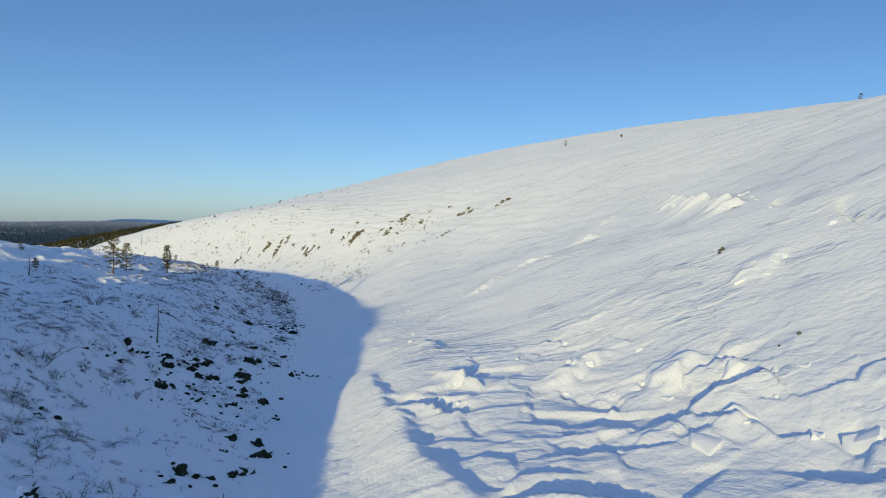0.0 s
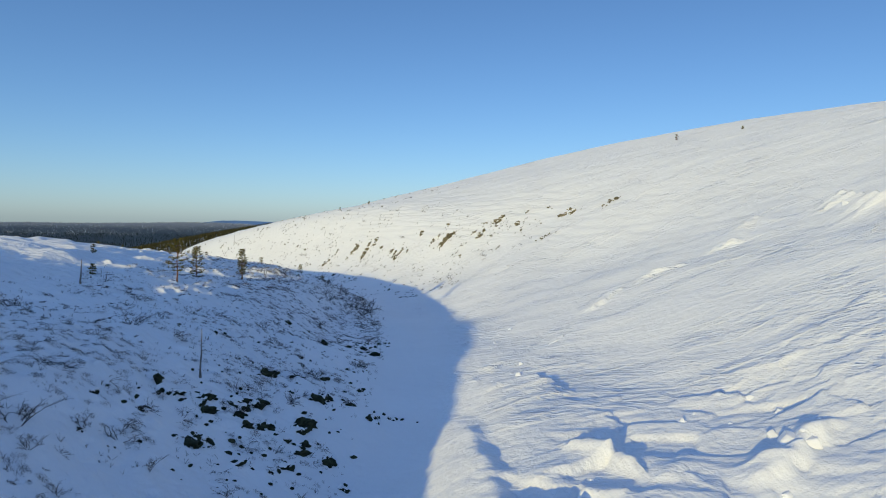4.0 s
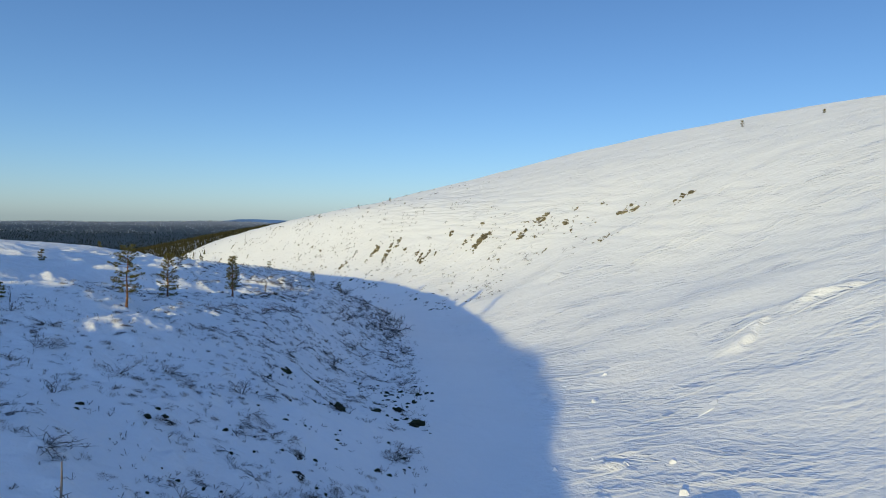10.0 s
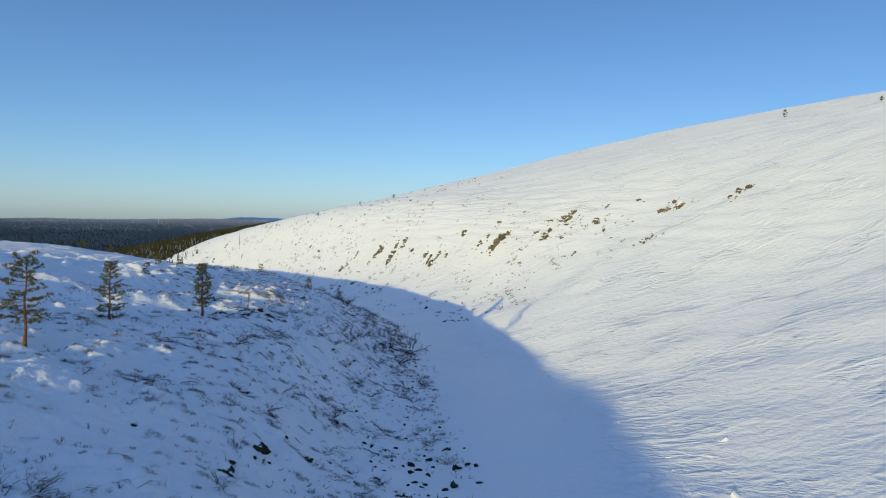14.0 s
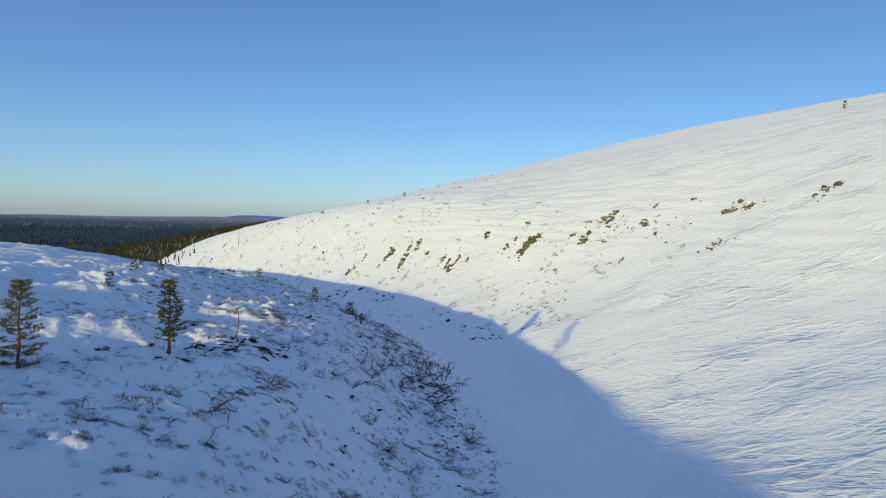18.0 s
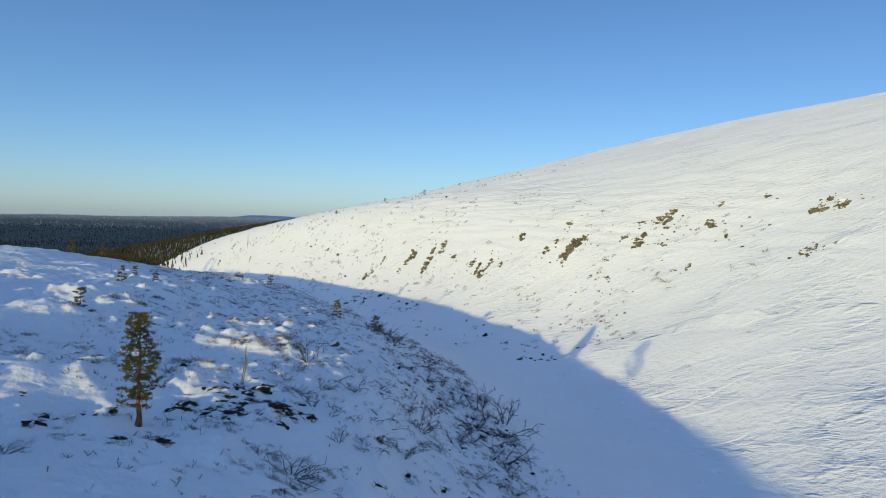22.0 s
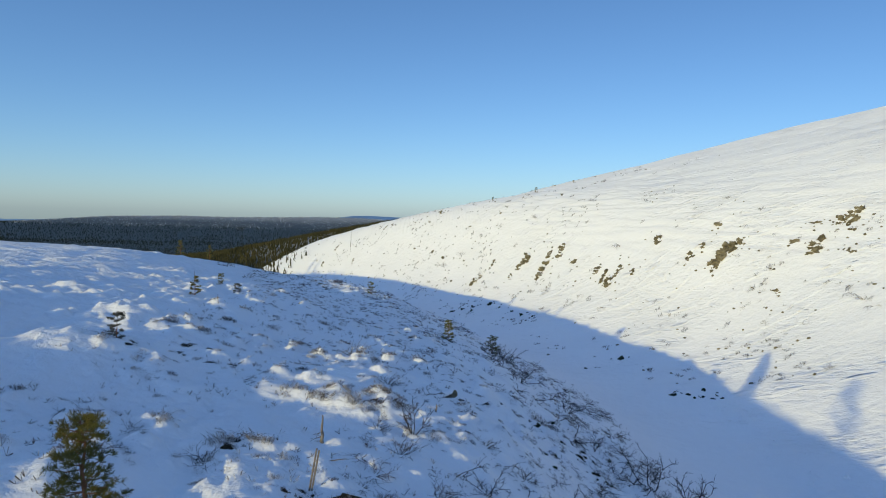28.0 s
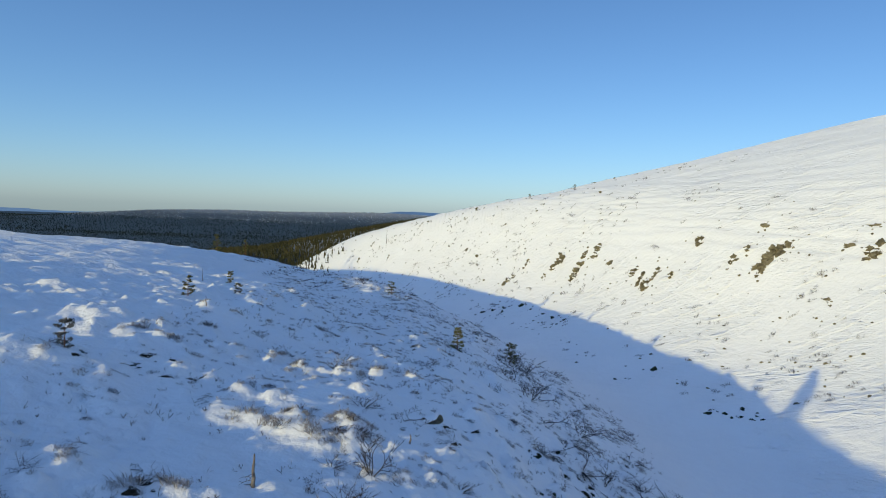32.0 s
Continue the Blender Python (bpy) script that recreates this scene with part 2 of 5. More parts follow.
# Stations down the valley, the gully's axis at each, and ground heights at offsets left and right of it.
STATIONS = (-30, 15, 45, 70, 95, 120, 145, 170, 200, 245, 310, 400, 520)
AXIS = (-4, 0, 5, 10, 14, 17, 18, 17, 9, -4, -30, -78, -140)
LEFT_OFF = (-260, -110, -55, -30, -17, -8, 0)
RIGHT_OFF = (8, 18, 32, 55, 95, 160, 260)
LEFT_BANK = (
    (9.4, 8.1, 5.2, 3.1, 1.1, -3.0, -4.2),
    (9.4, 7.9, 5.0, 3.2, 1.4, -4.0, -4.9),
    (9.6, 8.1, 5.0, 3.2, 2.4, -3.5, -5.4),
    (10.0, 8.4, 5.3, 3.0, 1.2, -1.7, -4.0),
    (10.4, 8.9, 5.7, 3.2, 0.6, -4.7, -4.5),
    (10.4, 8.8, 5.7, 1.7, 0.3, -5.4, -6.1),
    (10.3, 8.3, 4.7, 2.2, 0.0, -4.4, -7.2),
    (9.7, 7.8, 3.0, 0.7, -1.9, -5.7, -7.9),
    (8.1, 5.6, 2.6, -1.2, -2.0, -5.6, -9.3),
    (5.6, 2.3, 0.6, -3.2, -4.8, -8.8, -12.2),
    (0.7, -1.6, -5.0, -7.0, -12.0, -17.0, -18.5),
    (-18.5, -20.6, -23.9, -17.4, -21.6, -27.6, -28.3),
    (-58.2, -60.1, -63.3, -35.1, -36.5, -40.5, -42.3),
)
RIGHT_SLOPE = (
    (-1.9, -0.1, 6.2, 18.1, 33.1, 44.6, 45.4),
    (-2.0, -0.2, 5.8, 17.3, 32.0, 44.3, 46.0),
    (-2.1, 0.1, 6.0, 16.3, 31.2, 44.3, 46.9),
    (-2.8, -0.1, 5.8, 14.5, 30.9, 44.5, 47.9),
    (-4.0, -0.8, 4.6, 14.3, 31.1, 45.1, 48.9),
    (-5.7, -1.8, 3.0, 15.7, 31.9, 45.7, 49.6),
    (-6.4, -2.2, 4.9, 17.9, 33.2, 46.9, 50.2),
    (-6.8, -3.3, 5.6, 19.3, 33.9, 48.1, 50.6),
    (-7.9, -3.5, 9.0, 20.0, 33.5, 48.9, 50.6),
    (-10.0, -4.4, 10.9, 20.0, 31.8, 48.7, 50.2),
    (-14.6, -6.4, 9.5, 16.9, 27.5, 44.1, 47.2),
    (-23.0, -12.9, -0.4, -2.2, 10.3, 25.4, 29.5),
    (-39.5, -34.3, -27.1, -42.8, -27.4, -13.9, -9.0),
)

OFFSETS = LEFT_OFF + RIGHT_OFF
HEIGHTS = np.concatenate([np.array(LEFT_BANK), np.array(RIGHT_SLOPE)], 1)
# The spur's crest beside the gully, out to the left: how high it stands along the valley.
CREST_Y = (-120, -60, -28, -16, -9, 0, 11, 26, 43, 58, 70, 97, 152, 178, 230, 290, 400)
CREST_Z = (0.0, 1.5, 2.2, 2.8, 6.0, 9.7, 9.3, 9.8, 10.0, 10.0, 8.8, 7.2, 3.7, 1.5, -6.0, -15.0, -42.0)


EDGES = (
    (17.6, 51.0, 18.8, 60.5, 0.42, 4.0, 0.25),
    (32.5, 80.2, 37.6, 84.4, 0.5, 1.5, 0.4), (39.6, 84.0, 44.0, 82.0, 0.7, 1.8, 0.6), (42.7, 146.0, 39.4, 154.0, 0.5, 1.6, 0.5),
    (18.9, 33.3, 24.2, 35.5, 0.9, 1.2, 0.5), (13.4, 40.5, 15.8, 35.0, 0.6, 2.2, 0.3), (9.9, 39.9, 12.0, 35.8, 0.4, 1.5, 0.3),
    (21.6, 26.6, 25.4, 28.1, 0.7, 1.0, 0.4), (50.0, 81.2, 60.5, 91.8, 0.8, 2.5, 0.8), (55.0, 58.0, 64.0, 81.0, 1.7, 3.0, 0.6),
    (36.0, 34.0, 40.0, 36.5, 0.4, 2.0, 0.4), (38.0, 37.5, 35.5, 36.0, 0.4, 1.4, 0.3),
)
# Cracks and scoops left by broken slabs: x, y to x, y, depth and width.
HOLLOWS = (
    (44.6, 33.2, 49.6, 39.8, 0.9, 1.3), (51.5, 48.6, 54.0, 51.2, 1.0, 1.6), (40.5, 44.0, 41.5, 45.5, 0.4, 0.9),
    (19.7, 21.1, 19.6, 24.4, 0.44, 1.3), (18.9, 30, 18.8, 32.7, 0.39, 1.2), (15, 35.4, 17.7, 43.9, 0.33, 1), (15.1, 28.1, 17.8, 34.3, 0.33, 0.9), (20.5, 12.7, 19.5, 15.4, 0.44, 1.6), (23.9, 15.8, 21.4, 13.5, 0.55, 1.6), (23.8, 19.8, 23.2, 22.3, 0.33, 1.2), (17.3, 49, 18.2, 55.6, 0.22, 1),
    (19.3, 26.9, 20.4, 29.4, 0.33, 0.9), (20, 18.7, 20.1, 20.6, 0.28, 0.9), (15.4, 21.3, 13.6, 24.6, 0.33, 1.1), (11.4, 27.8, 12.1, 31.5, 0.28, 0.8), (23.3, 23.3, 25, 26.5, 0.28, 1),
)
# Footprints across the shaded hollow.
STEPS = tuple((-10.0 - 0.5 * k / 14 + 0.16 * (-1) ** k, 123.4 + 0.42 * k) for k in range(14))


def crowding(x, y):
    """How thickly heather hummocks stand on the spur, 0..1."""
    return fade(waves(x / 9, y / 9, 28) + 0.5 * waves(x / 3.5, y / 3.5, 29) + 0.2 * fade(y, 118, 140), -0.05, 0.4)


def far_land(x, y):
    """Woods below the fell, out to the horizon, and how wooded each place is."""
    z = -72 + 5 * waves(x / 700, y / 700, 31) + 3 * waves(x / 260, y / 260, 32)
    z = z + 82 * np.exp(-(((x - 50) / 320) ** 2) - ((y - 1050) / 300) ** 2)
    flat = fade(x, -2050, -1300) * (1 - fade(x, -300, 560)) * (1 + 0.28 * np.exp(-(((x + 560) / 360) ** 2)))
    z = z + (56 + 5 * waves(x / 500, y / 300, 33)) * flat * np.exp(-(((y - 3200) / 800) ** 2))
    z = z + 34 * np.exp(-(((x + 2600) / 700) ** 2) - ((y - 2600) / 700) ** 2)
    return z


# Low swells on the spur: x, y, spread and height.
SWELLS = ((-11.5, 84.5, 3.4, 0.65), (-13.4, 119.0, 4.6, 0.5), (-11.0, 123.5, 1.8, 0.3), (-5.2, 131.2, 3.0, 0.4), (-18.9, 132.9, 2.6, 0.75), (-19.0, 141.5, 2.2, 0.4), (-6.5, 141.0, 2.4, 0.2), (-5.0, 136.5, 3.4, 0.32), (-11.8, 117.2, 3.0, 0.42))
# Heather mounds that catch the sun.
MOUNDS = ((-7.7, 130.6), (-6.8, 130.2), (-5.8, 129.6), (-4.8, 130.2), (-5.7, 130.5), (-4.4, 129.2), (-3.8, 130.3), (-3.2, 130.8), (-3.3, 129.3), (-2.7, 129.6), (-2.7, 130.6), (-9.8, 153.5), (-8.5, 152.5), (-7.8, 154.9), (-5.6, 149.7), (-4.6, 140.8), (-3.5, 141.3), (-8.1, 140.2), (-9.2, 142.3), (-17.1, 140.4), (-15.1, 140.1), (-14.7, 144.8), (-7.1, 122.8), (-8.1, 123.1), (-8.5, 122.4))


def ground(x, y):
    """The height of the snow at places x, y."""
    x, y = np.atleast_1d(np.asarray(x, float)), np.atleast_1d(np.asarray(y, float))
    shape = x.shape
    x, y = x.ravel(), y.ravel()
    wy = spline(STATIONS, y)
    u = x - wy @ np.array(AXIS)
    z = np.einsum("ni,ij,nj->n", wy, HEIGHTS, spline(OFFSETS, u), optimize=True)
    z = z - 0.22 * np.maximum(y - 520, 0) - 0.10 * np.maximum(np.abs(u) - 260, 0)
    crest = np.interp(y, CREST_Y, CREST_Z) + 0.9 * waves(x / 26, y / 13, 3) + 0.4 * waves(x / 9, y / 5, 4)
    crest = crest - 1.7 * np.exp(-(((y - 43.3) / 5.5) ** 2)) - 0.8 * np.exp(-(((y - 68) / 4) ** 2))
    crest = crest - 0.31 * np.maximum(x + 42, 0) - 0.05 * np.maximum(-42 - x, 0)
    crest = crest - 2.3 * fade(x, -30, -26) * np.exp(-(((y - 4) / 13) ** 2)) + 1.3 * np.exp(-(((x + 43) / 8) ** 2)) * fade(y, -10, -3) * (1 - fade(y, 13, 21))
    over = np.clip((crest - z) / 0.9, -20, 20)
    z = z + 0.9 * np.log1p(np.exp(over))
    # low knolls added on the spur, across the sun's way, to shade it
    ka, kb = (x + 29) * 0.81 - (y - 103) * 0.588, (x + 29) * 0.588 + (y - 103) * 0.81
    z = z + (1.35 + 0.5 * waves(ka / 4.5, kb / 7, 66)) * np.exp(-(((ka - 3) / 15) ** 4) - (kb / 4) ** 2)
    kc = kb - 16
    z = z + (1.2 + 0.5 * waves(ka / 4, kc / 7, 67)) * np.exp(-(((ka + 9) / 17) ** 4) - (kc / 4) ** 2)
    z = z - 0.9 * np.exp(-(((x + 17) / 4.5) ** 2) - ((y - 112.5) / 3.5) ** 2)
    z = z - 1.0 * np.exp(-(((x + 25) / 4) ** 2) - ((y - 100) / 3.5) ** 2)
    z = z - 0.8 * np.exp(-(((x + 21.5) / 4.5) ** 2) - ((y - 101) / 3.2) ** 2) - 0.9 * np.exp(-(((x + 29.5) / 3.6) ** 2) - ((y - 122.8) / 3.2) ** 2)
    z = z - 0.6 * np.exp(-(((x + 24) / 4.5) ** 2) - ((y - 97) / 3) ** 2)
    for sx, sy, wide, up in SWELLS:
        z = z + up * np.exp(-((x - sx) ** 2 + (y - sy) ** 2) / wide ** 2)
    z = z - 0.45 * np.exp(-(((x + 6) / 7) ** 2)) * fade(y, 96, 108) * (1 - fade(y, 160, 174))
    z = z - 0.6 * np.exp(-(((x + 7) / 9) ** 2) - ((y - 146) / 9) ** 2)
    left, right = 1 - fade(u, -9, -3), fade(u, 3, 11)
    near = 1 - fade(np.hypot(x - 10, y - 100), 260, 600)
    # tussocks and drifts on the spur
    rugged = 0.4 + 0.6 * fade(waves(x / 11, y / 11, 22), -0.35, 0.35)
    lump = 0.24 * waves(x / 8, y / 8, 5) + 0.09 * waves(x / 3.4, y / 2.8, 6) + rugged * (0.16 * np.abs(waves(x / 1.7, y / 1.3, 7)) + 0.20 * np.abs(waves(x / 0.8, y / 0.65, 8)) + 0.07 * waves(x / 0.5, y / 0.5, 24) - 0.12)
    lump = lump + 0.13 * np.abs(waves((x * 0.8 + y * 0.6) / 1.5, (y * 0.8 - x * 0.6) / 5, 69)) * fade(waves(x / 7, y / 7, 74), -0.3, 0.3)
    _, hx, hy, h1, h2, h3 = plates(x / 1.5, y / 1.3, 70)
    lump = lump + (1 + 0.3 * fade(y, 110, 126)) * (0.09 + 0.24 * h3) * np.maximum(0, 1 - (np.hypot(hx * (0.7 + 0.6 * h2) + 0.3 * waves(x / 0.55, y / 0.55, 76), hy + 0.3 * waves(x / 0.45, y / 0.45, 77)) / (0.3 + 0.3 * h2)) ** 2) * (h1 < 0.75) * crowding(x, y)
    ax, ay = x * 0.5 - y * 0.87, x * 0.87 + y * 0.5
    lump = lump + 0.42 * scales(ax / 5.5, ay / 2.4 + 0.4 * waves(x / 3, y / 3, 78), 79) + 0.24 * scales(ax / 2.6, ay / 1.1, 83)
    z = z + near * left * lump
    # wind-carved snow on the open slope
    turn = fade(z, 0, 14)
    ang = radians(-62) + fade(z, 3, 22) * radians(36)
    a, b = x * np.cos(ang) + y * np.sin(ang), -x * np.sin(ang) + y * np.cos(ang)
    wob = 0.5 * waves(x / 4, y / 4, 9)
    patch = 0.12 + 0.88 * fade(waves(a / 16, b / 9, 10) + 0.4 * waves(a / 5, b / 3, 27), -0.35, 0.4)
    carved = 0.05 * scales(a / 4, b / 1.8 + 0.5 * wob, 11) + 0.05 * turn * scales(a / 9, b / 2.6, 13)
    drift = 0.24 * waves(a / 16, b / 8, 14) + 0.12 * waves(a / 6, b / 4, 15)
    z = z + near * right * (carved * patch * (1.15 - 0.3 * fade(y, 170, 240)) + drift)
    z = z + near * (1 - left) * (1 - right) * (0.10 * waves(x / 5, y / 5, 16) + 0.03 * waves(x / 1.2, y / 1.2, 17))
    # the slide's broken plates
    slide = fade(u, 4, 9) * (1 - fade(u, 20, 32)) * fade(y, -8, 8) * (1 - fade(y, 34, 54))
    on = slide > 0.002
    if on.any():
        step = sum(broken(x[on] + dx, y[on] + dy) for dx in (-0.07, 0.07) for dy in (-0.07, 0.07)) / 4
        z[on] = z[on] + slide[on] * (0.3 + 0.7 * fade(waves(x[on] / 10, y[on] / 10, 20), -0.35, 0.3)) * step
    _, nx, _, q1, q2, _ = plates((x * 0.9 - y * 0.44) / 1.5, (x * 0.44 + y * 0.9) / 0.9, 50)
    # a cracked scarp and wind-cut edges: x, y to x, y, height, width of the back and of the drop
    for x0, y0, x1, y1, up, back, drop in EDGES:
        dx, dy = x1 - x0, y1 - y0
        run = math.hypot(dx, dy)
        along = ((x - x0) * dx + (y - y0) * dy) / run
        side = ((x - x0) * dy - (y - y0) * dx) / run + 0.35 * waves(x / 1.3, y / 1.3, 23) + 0.3 * waves(x / 3.1, y / 3.1, 63)
        bank = np.where(side < 0, np.exp(-((side / back) ** 2)), np.exp(-((side / drop) ** 2)))
        z = z + up * (0.8 + 0.5 * waves(along / 1.6, side * 0 + up * 9, 64)) * bank * fade(along, -1.2, 0.6) * (1 - fade(along, run - 0.6, run + 1.2))
    for x0, y0, x1, y1, deep, wide in HOLLOWS:
        dx, dy = x1 - x0, y1 - y0
        run = math.hypot(dx, dy)
        along = ((x - x0) * dx + (y - y0) * dy) / run
        side = ((x - x0) * dy - (y - y0) * dx) / run + 0.16 * waves(x / 1.1, y / 1.1, 65) + 0.2 * along * (1 - along / run)
        z = z - deep * fade(side, -0.1, 0.15) * np.exp(-((np.maximum(side, 0) / wide) ** 2)) * fade(along, -0.8, 0.6) * (1 - 0.6 * np.clip(along / run, 0, 1)) * (1 - fade(along, run - 0.8, run + 0.6))
    # crumbled toe along the gully's right side
    toe = np.exp(-(((u - 6.5) / 2.2) ** 2)) * fade(y, 55, 62) * (1 - fade(y, 150, 175))
    z = z + toe * 0.5 * np.maximum((q1 - 0.45) + (q2 - 0.5) * nx * 1.5, -0.1) * fade(waves(x / 4, y / 4, 21), -0.2, 0.5)
    # the long nose of blown snow beside the gully
    spine = np.interp(y, (10, 28, 40, 50, 58), (7.4, 8.2, 9.2, 10.3, 11.3))
    off = x - spine - 0.6 * waves(y / 6, y * 0 + 0.5, 61) - 0.15 * waves(x / 2, y / 2, 62)
    nose = np.where(off < 0, np.exp(-((off / (6.4 - 4.0 * fade(y, 36, 54))) ** 2)), 0.46 * np.exp(-((off / 0.8) ** 2)) + 0.54 * np.exp(-((off / 8.0) ** 2))) * fade(y, 2, 18) * (1 - fade(y, 46, 58))
    z = z + (1.75 - 0.35 * fade(y, 34, 50)) * nose * (0.9 + 0.2 * waves(x / 5, y / 5, 25)) + 0.05 * nose * waves(x / 0.7, y / 0.7, 75)
    for sx, sy in MOUNDS:
        z = z + 0.22 * np.exp(-(((x - sx) / 0.75) ** 2 + ((y - sy) / 0.5) ** 2))
    for sx, sy in STEPS:
        z = z - 0.14 * np.exp(-(((x - sx) ** 2 + (y - sy) ** 2) / 0.035))
    far = far_land(x, y)
    hi = np.maximum(z, far)
    z = hi + 6 * np.log1p(np.exp(-np.abs(z - far) / 6))
    return z.reshape(shape)


def spot(x, y):
    """The height of the snow sheet at one place."""
    xs, ys, zs = SHEET
    i = min(max(int(np.searchsorted(xs, x)) - 1, 0), len(xs) - 2)
    j = min(max(int(np.searchsorted(ys, y)) - 1, 0), len(ys) - 2)
    a, b = (x - xs[i]) / (xs[i + 1] - xs[i]), (y - ys[j]) / (ys[j + 1] - ys[j])
    low, high = zs[j, i] * (1 - a) + zs[j, i + 1] * a, zs[j + 1, i] * (1 - a) + zs[j + 1, i + 1] * a
    return float(low * (1 - b) + high * b)


def growing(start, step, rate, end):
    out = [start]
    while abs(out[-1] - start) < abs(end - start):
        out.append(out[-1] + step)
        step *= rate
    return out[1:]


SHEET = []


def make_ground():
    xs = growing(-24, -0.3, 1.055, -4700)[::-1] + list(np.arange(-24, 48, 0.2)) + list(np.arange(48, 100, 0.5)) + growing(100, 0.7, 1.055, 4700)
    ys = growing(10, -0.4, 1.07, -1500)[::-1] + list(np.arange(10, 60, 0.17)) + list(np.arange(60, 150, 0.23)) + list(np.arange(150, 262, 0.4)) + growing(262, 0.6, 1.04, 4700)
    gx, gy = np.meshgrid(np.array(xs), np.array(ys))
    gz = np.concatenate([ground(gx[i:i + 100], gy[i:i + 100]) for i in range(0, len(ys), 100)])
    SHEET.extend((np.array(xs), np.array(ys), gz))
    h, w = gx.shape
    me = bpy.data.meshes.new("ground")
    me.vertices.add(h * w)
    me.vertices.foreach_set("co", np.stack([gx, gy, gz], -1).ravel().astype(np.float32))
    i = (np.arange(h - 1)[:, None] * w + np.arange(w - 1)[None]).ravel()
    quad = np.stack([i, i + 1, i + w + 1, i + w], -1).ravel().astype(np.int32)
    me.loops.add(len(quad))
    me.loops.foreach_set("vertex_index", quad)
    me.polygons.add(len(i))
    me.polygons.foreach_set("loop_start", np.arange(0, len(quad), 4, dtype=np.int32))
    me.update(calc_edges=True)
    me.polygons.foreach_set("use_smooth", np.ones(len(i), bool))
    cover = fade(-gz, 34, 52) * fade(gy, 250, 420) + 0.6 * fade(gy, 560, 760) + fade(gy, 900, 1400)
    cover = np.clip(cover, 0, 1) * (1 - 0.25 * fade(gz, -30, -4) * fade(gy, 2200, 2600))
    att = me.attributes.new("wood_cover", "FLOAT", "POINT")
    att.data.foreach_set("value", np.clip(cover, 0, 1).ravel().astype(np.float32))
    side = gx - np.interp(gy, STATIONS, AXIS)
    carving = 0.3 + 0.6 * fade(side + 1.5 * waves(gx / 4, gy / 4, 68), 3, 10)
    carving = carving * (0.3 + 0.9 * fade(waves(gx / 13, gy / 8, 34) + 0.5 * waves(gx / 4, gy / 4, 35), -0.4, 0.45))
    carving = carving * (1 - 0.62 * fade(side, 4, 9) * (1 - fade(side, 20, 32)) * fade(gy, -8, 8) * (1 - fade(gy, 36, 54)))
    att = me.attributes.new("carving", "FLOAT", "POINT")
    att.data.foreach_set("value", carving.ravel().astype(np.float32))
    me.materials.append(SNOW)
    return tagged(new("ground", me), "windblown snow over a gully and a bare fell slope", "ground", "", "structure")


GROUND = make_ground()


# ---- building blocks for things ----
def mesh_of(name, verts, faces, mat, smooth=True):
    me = bpy.data.meshes.new(name)
    me.from_pydata([tuple(v) for v in verts], [], faces)
    me.materials.append(mat)
    if smooth:
        me.polygons.foreach_set("use_smooth", [True] * len(me.polygons))
    me.update()
    return me


def part(name, geo, mat, parent, label="", smooth=True):
    ob = new(name, mesh_of(name, geo[0], geo[1], mat, smooth))
    ob.parent = parent
    return tagged(ob, label)


def thing(name, label, category, group=""):
    return tagged(new(name), label, category, group)


def joined(*geos):
    verts, faces = [], []
    for v, f in geos:
        k = len(verts)
        verts += list(v)
        faces += [tuple(i + k for i in face) for face in f]
    return verts, faces


def tube(points, radii, sides=6):
    """A round tapered limb along the points."""
    verts, faces, n = [], [], len(points)
    side = Vector((0.31, 0.77, 0.12))
    for i, p in enumerate(points):
        d = (Vector(points[min(i + 1, n - 1)]) - Vector(points[max(i - 1, 0)])).normalized()
        a = d.cross(side).normalized()
        b = d.cross(a)
        for k in range(sides):
            w = 2 * math.pi * k / sides
            verts.append(Vector(p) + (a * math.cos(w) + b * math.sin(w)) * radii[i])
    for i in range(n - 1):
        for k in range(sides):
            j = (k + 1) % sides
            faces.append((i * sides + k, i * sides + j, (i + 1) * sides + j, (i + 1) * sides + k))
    faces.append(tuple((n - 1) * sides + k for k in range(sides)))
    return verts, faces


def tuft(rng, at, way, length, blades, width):
    """A spray of flat needles about a way."""
    verts, faces = [], []
    for _ in range(blades):
        d = (way + Vector((rng.gauss(0, 0.6), rng.gauss(0, 0.6), rng.gauss(0.15, 0.5)))).normalized()
        s = d.cross(Vector((rng.gauss(0, 1), rng.gauss(0, 1), rng.gauss(0, 1)))).normalized() * width
        e = at + d * length * rng.uniform(0.7, 1.2)
        k = len(verts)
        verts += [at - s * 0.5, at + s * 0.5, e + s * 0.7, e - s * 0.7]
        faces.append((k, k + 1, k + 2, k + 3))
    return verts, faces


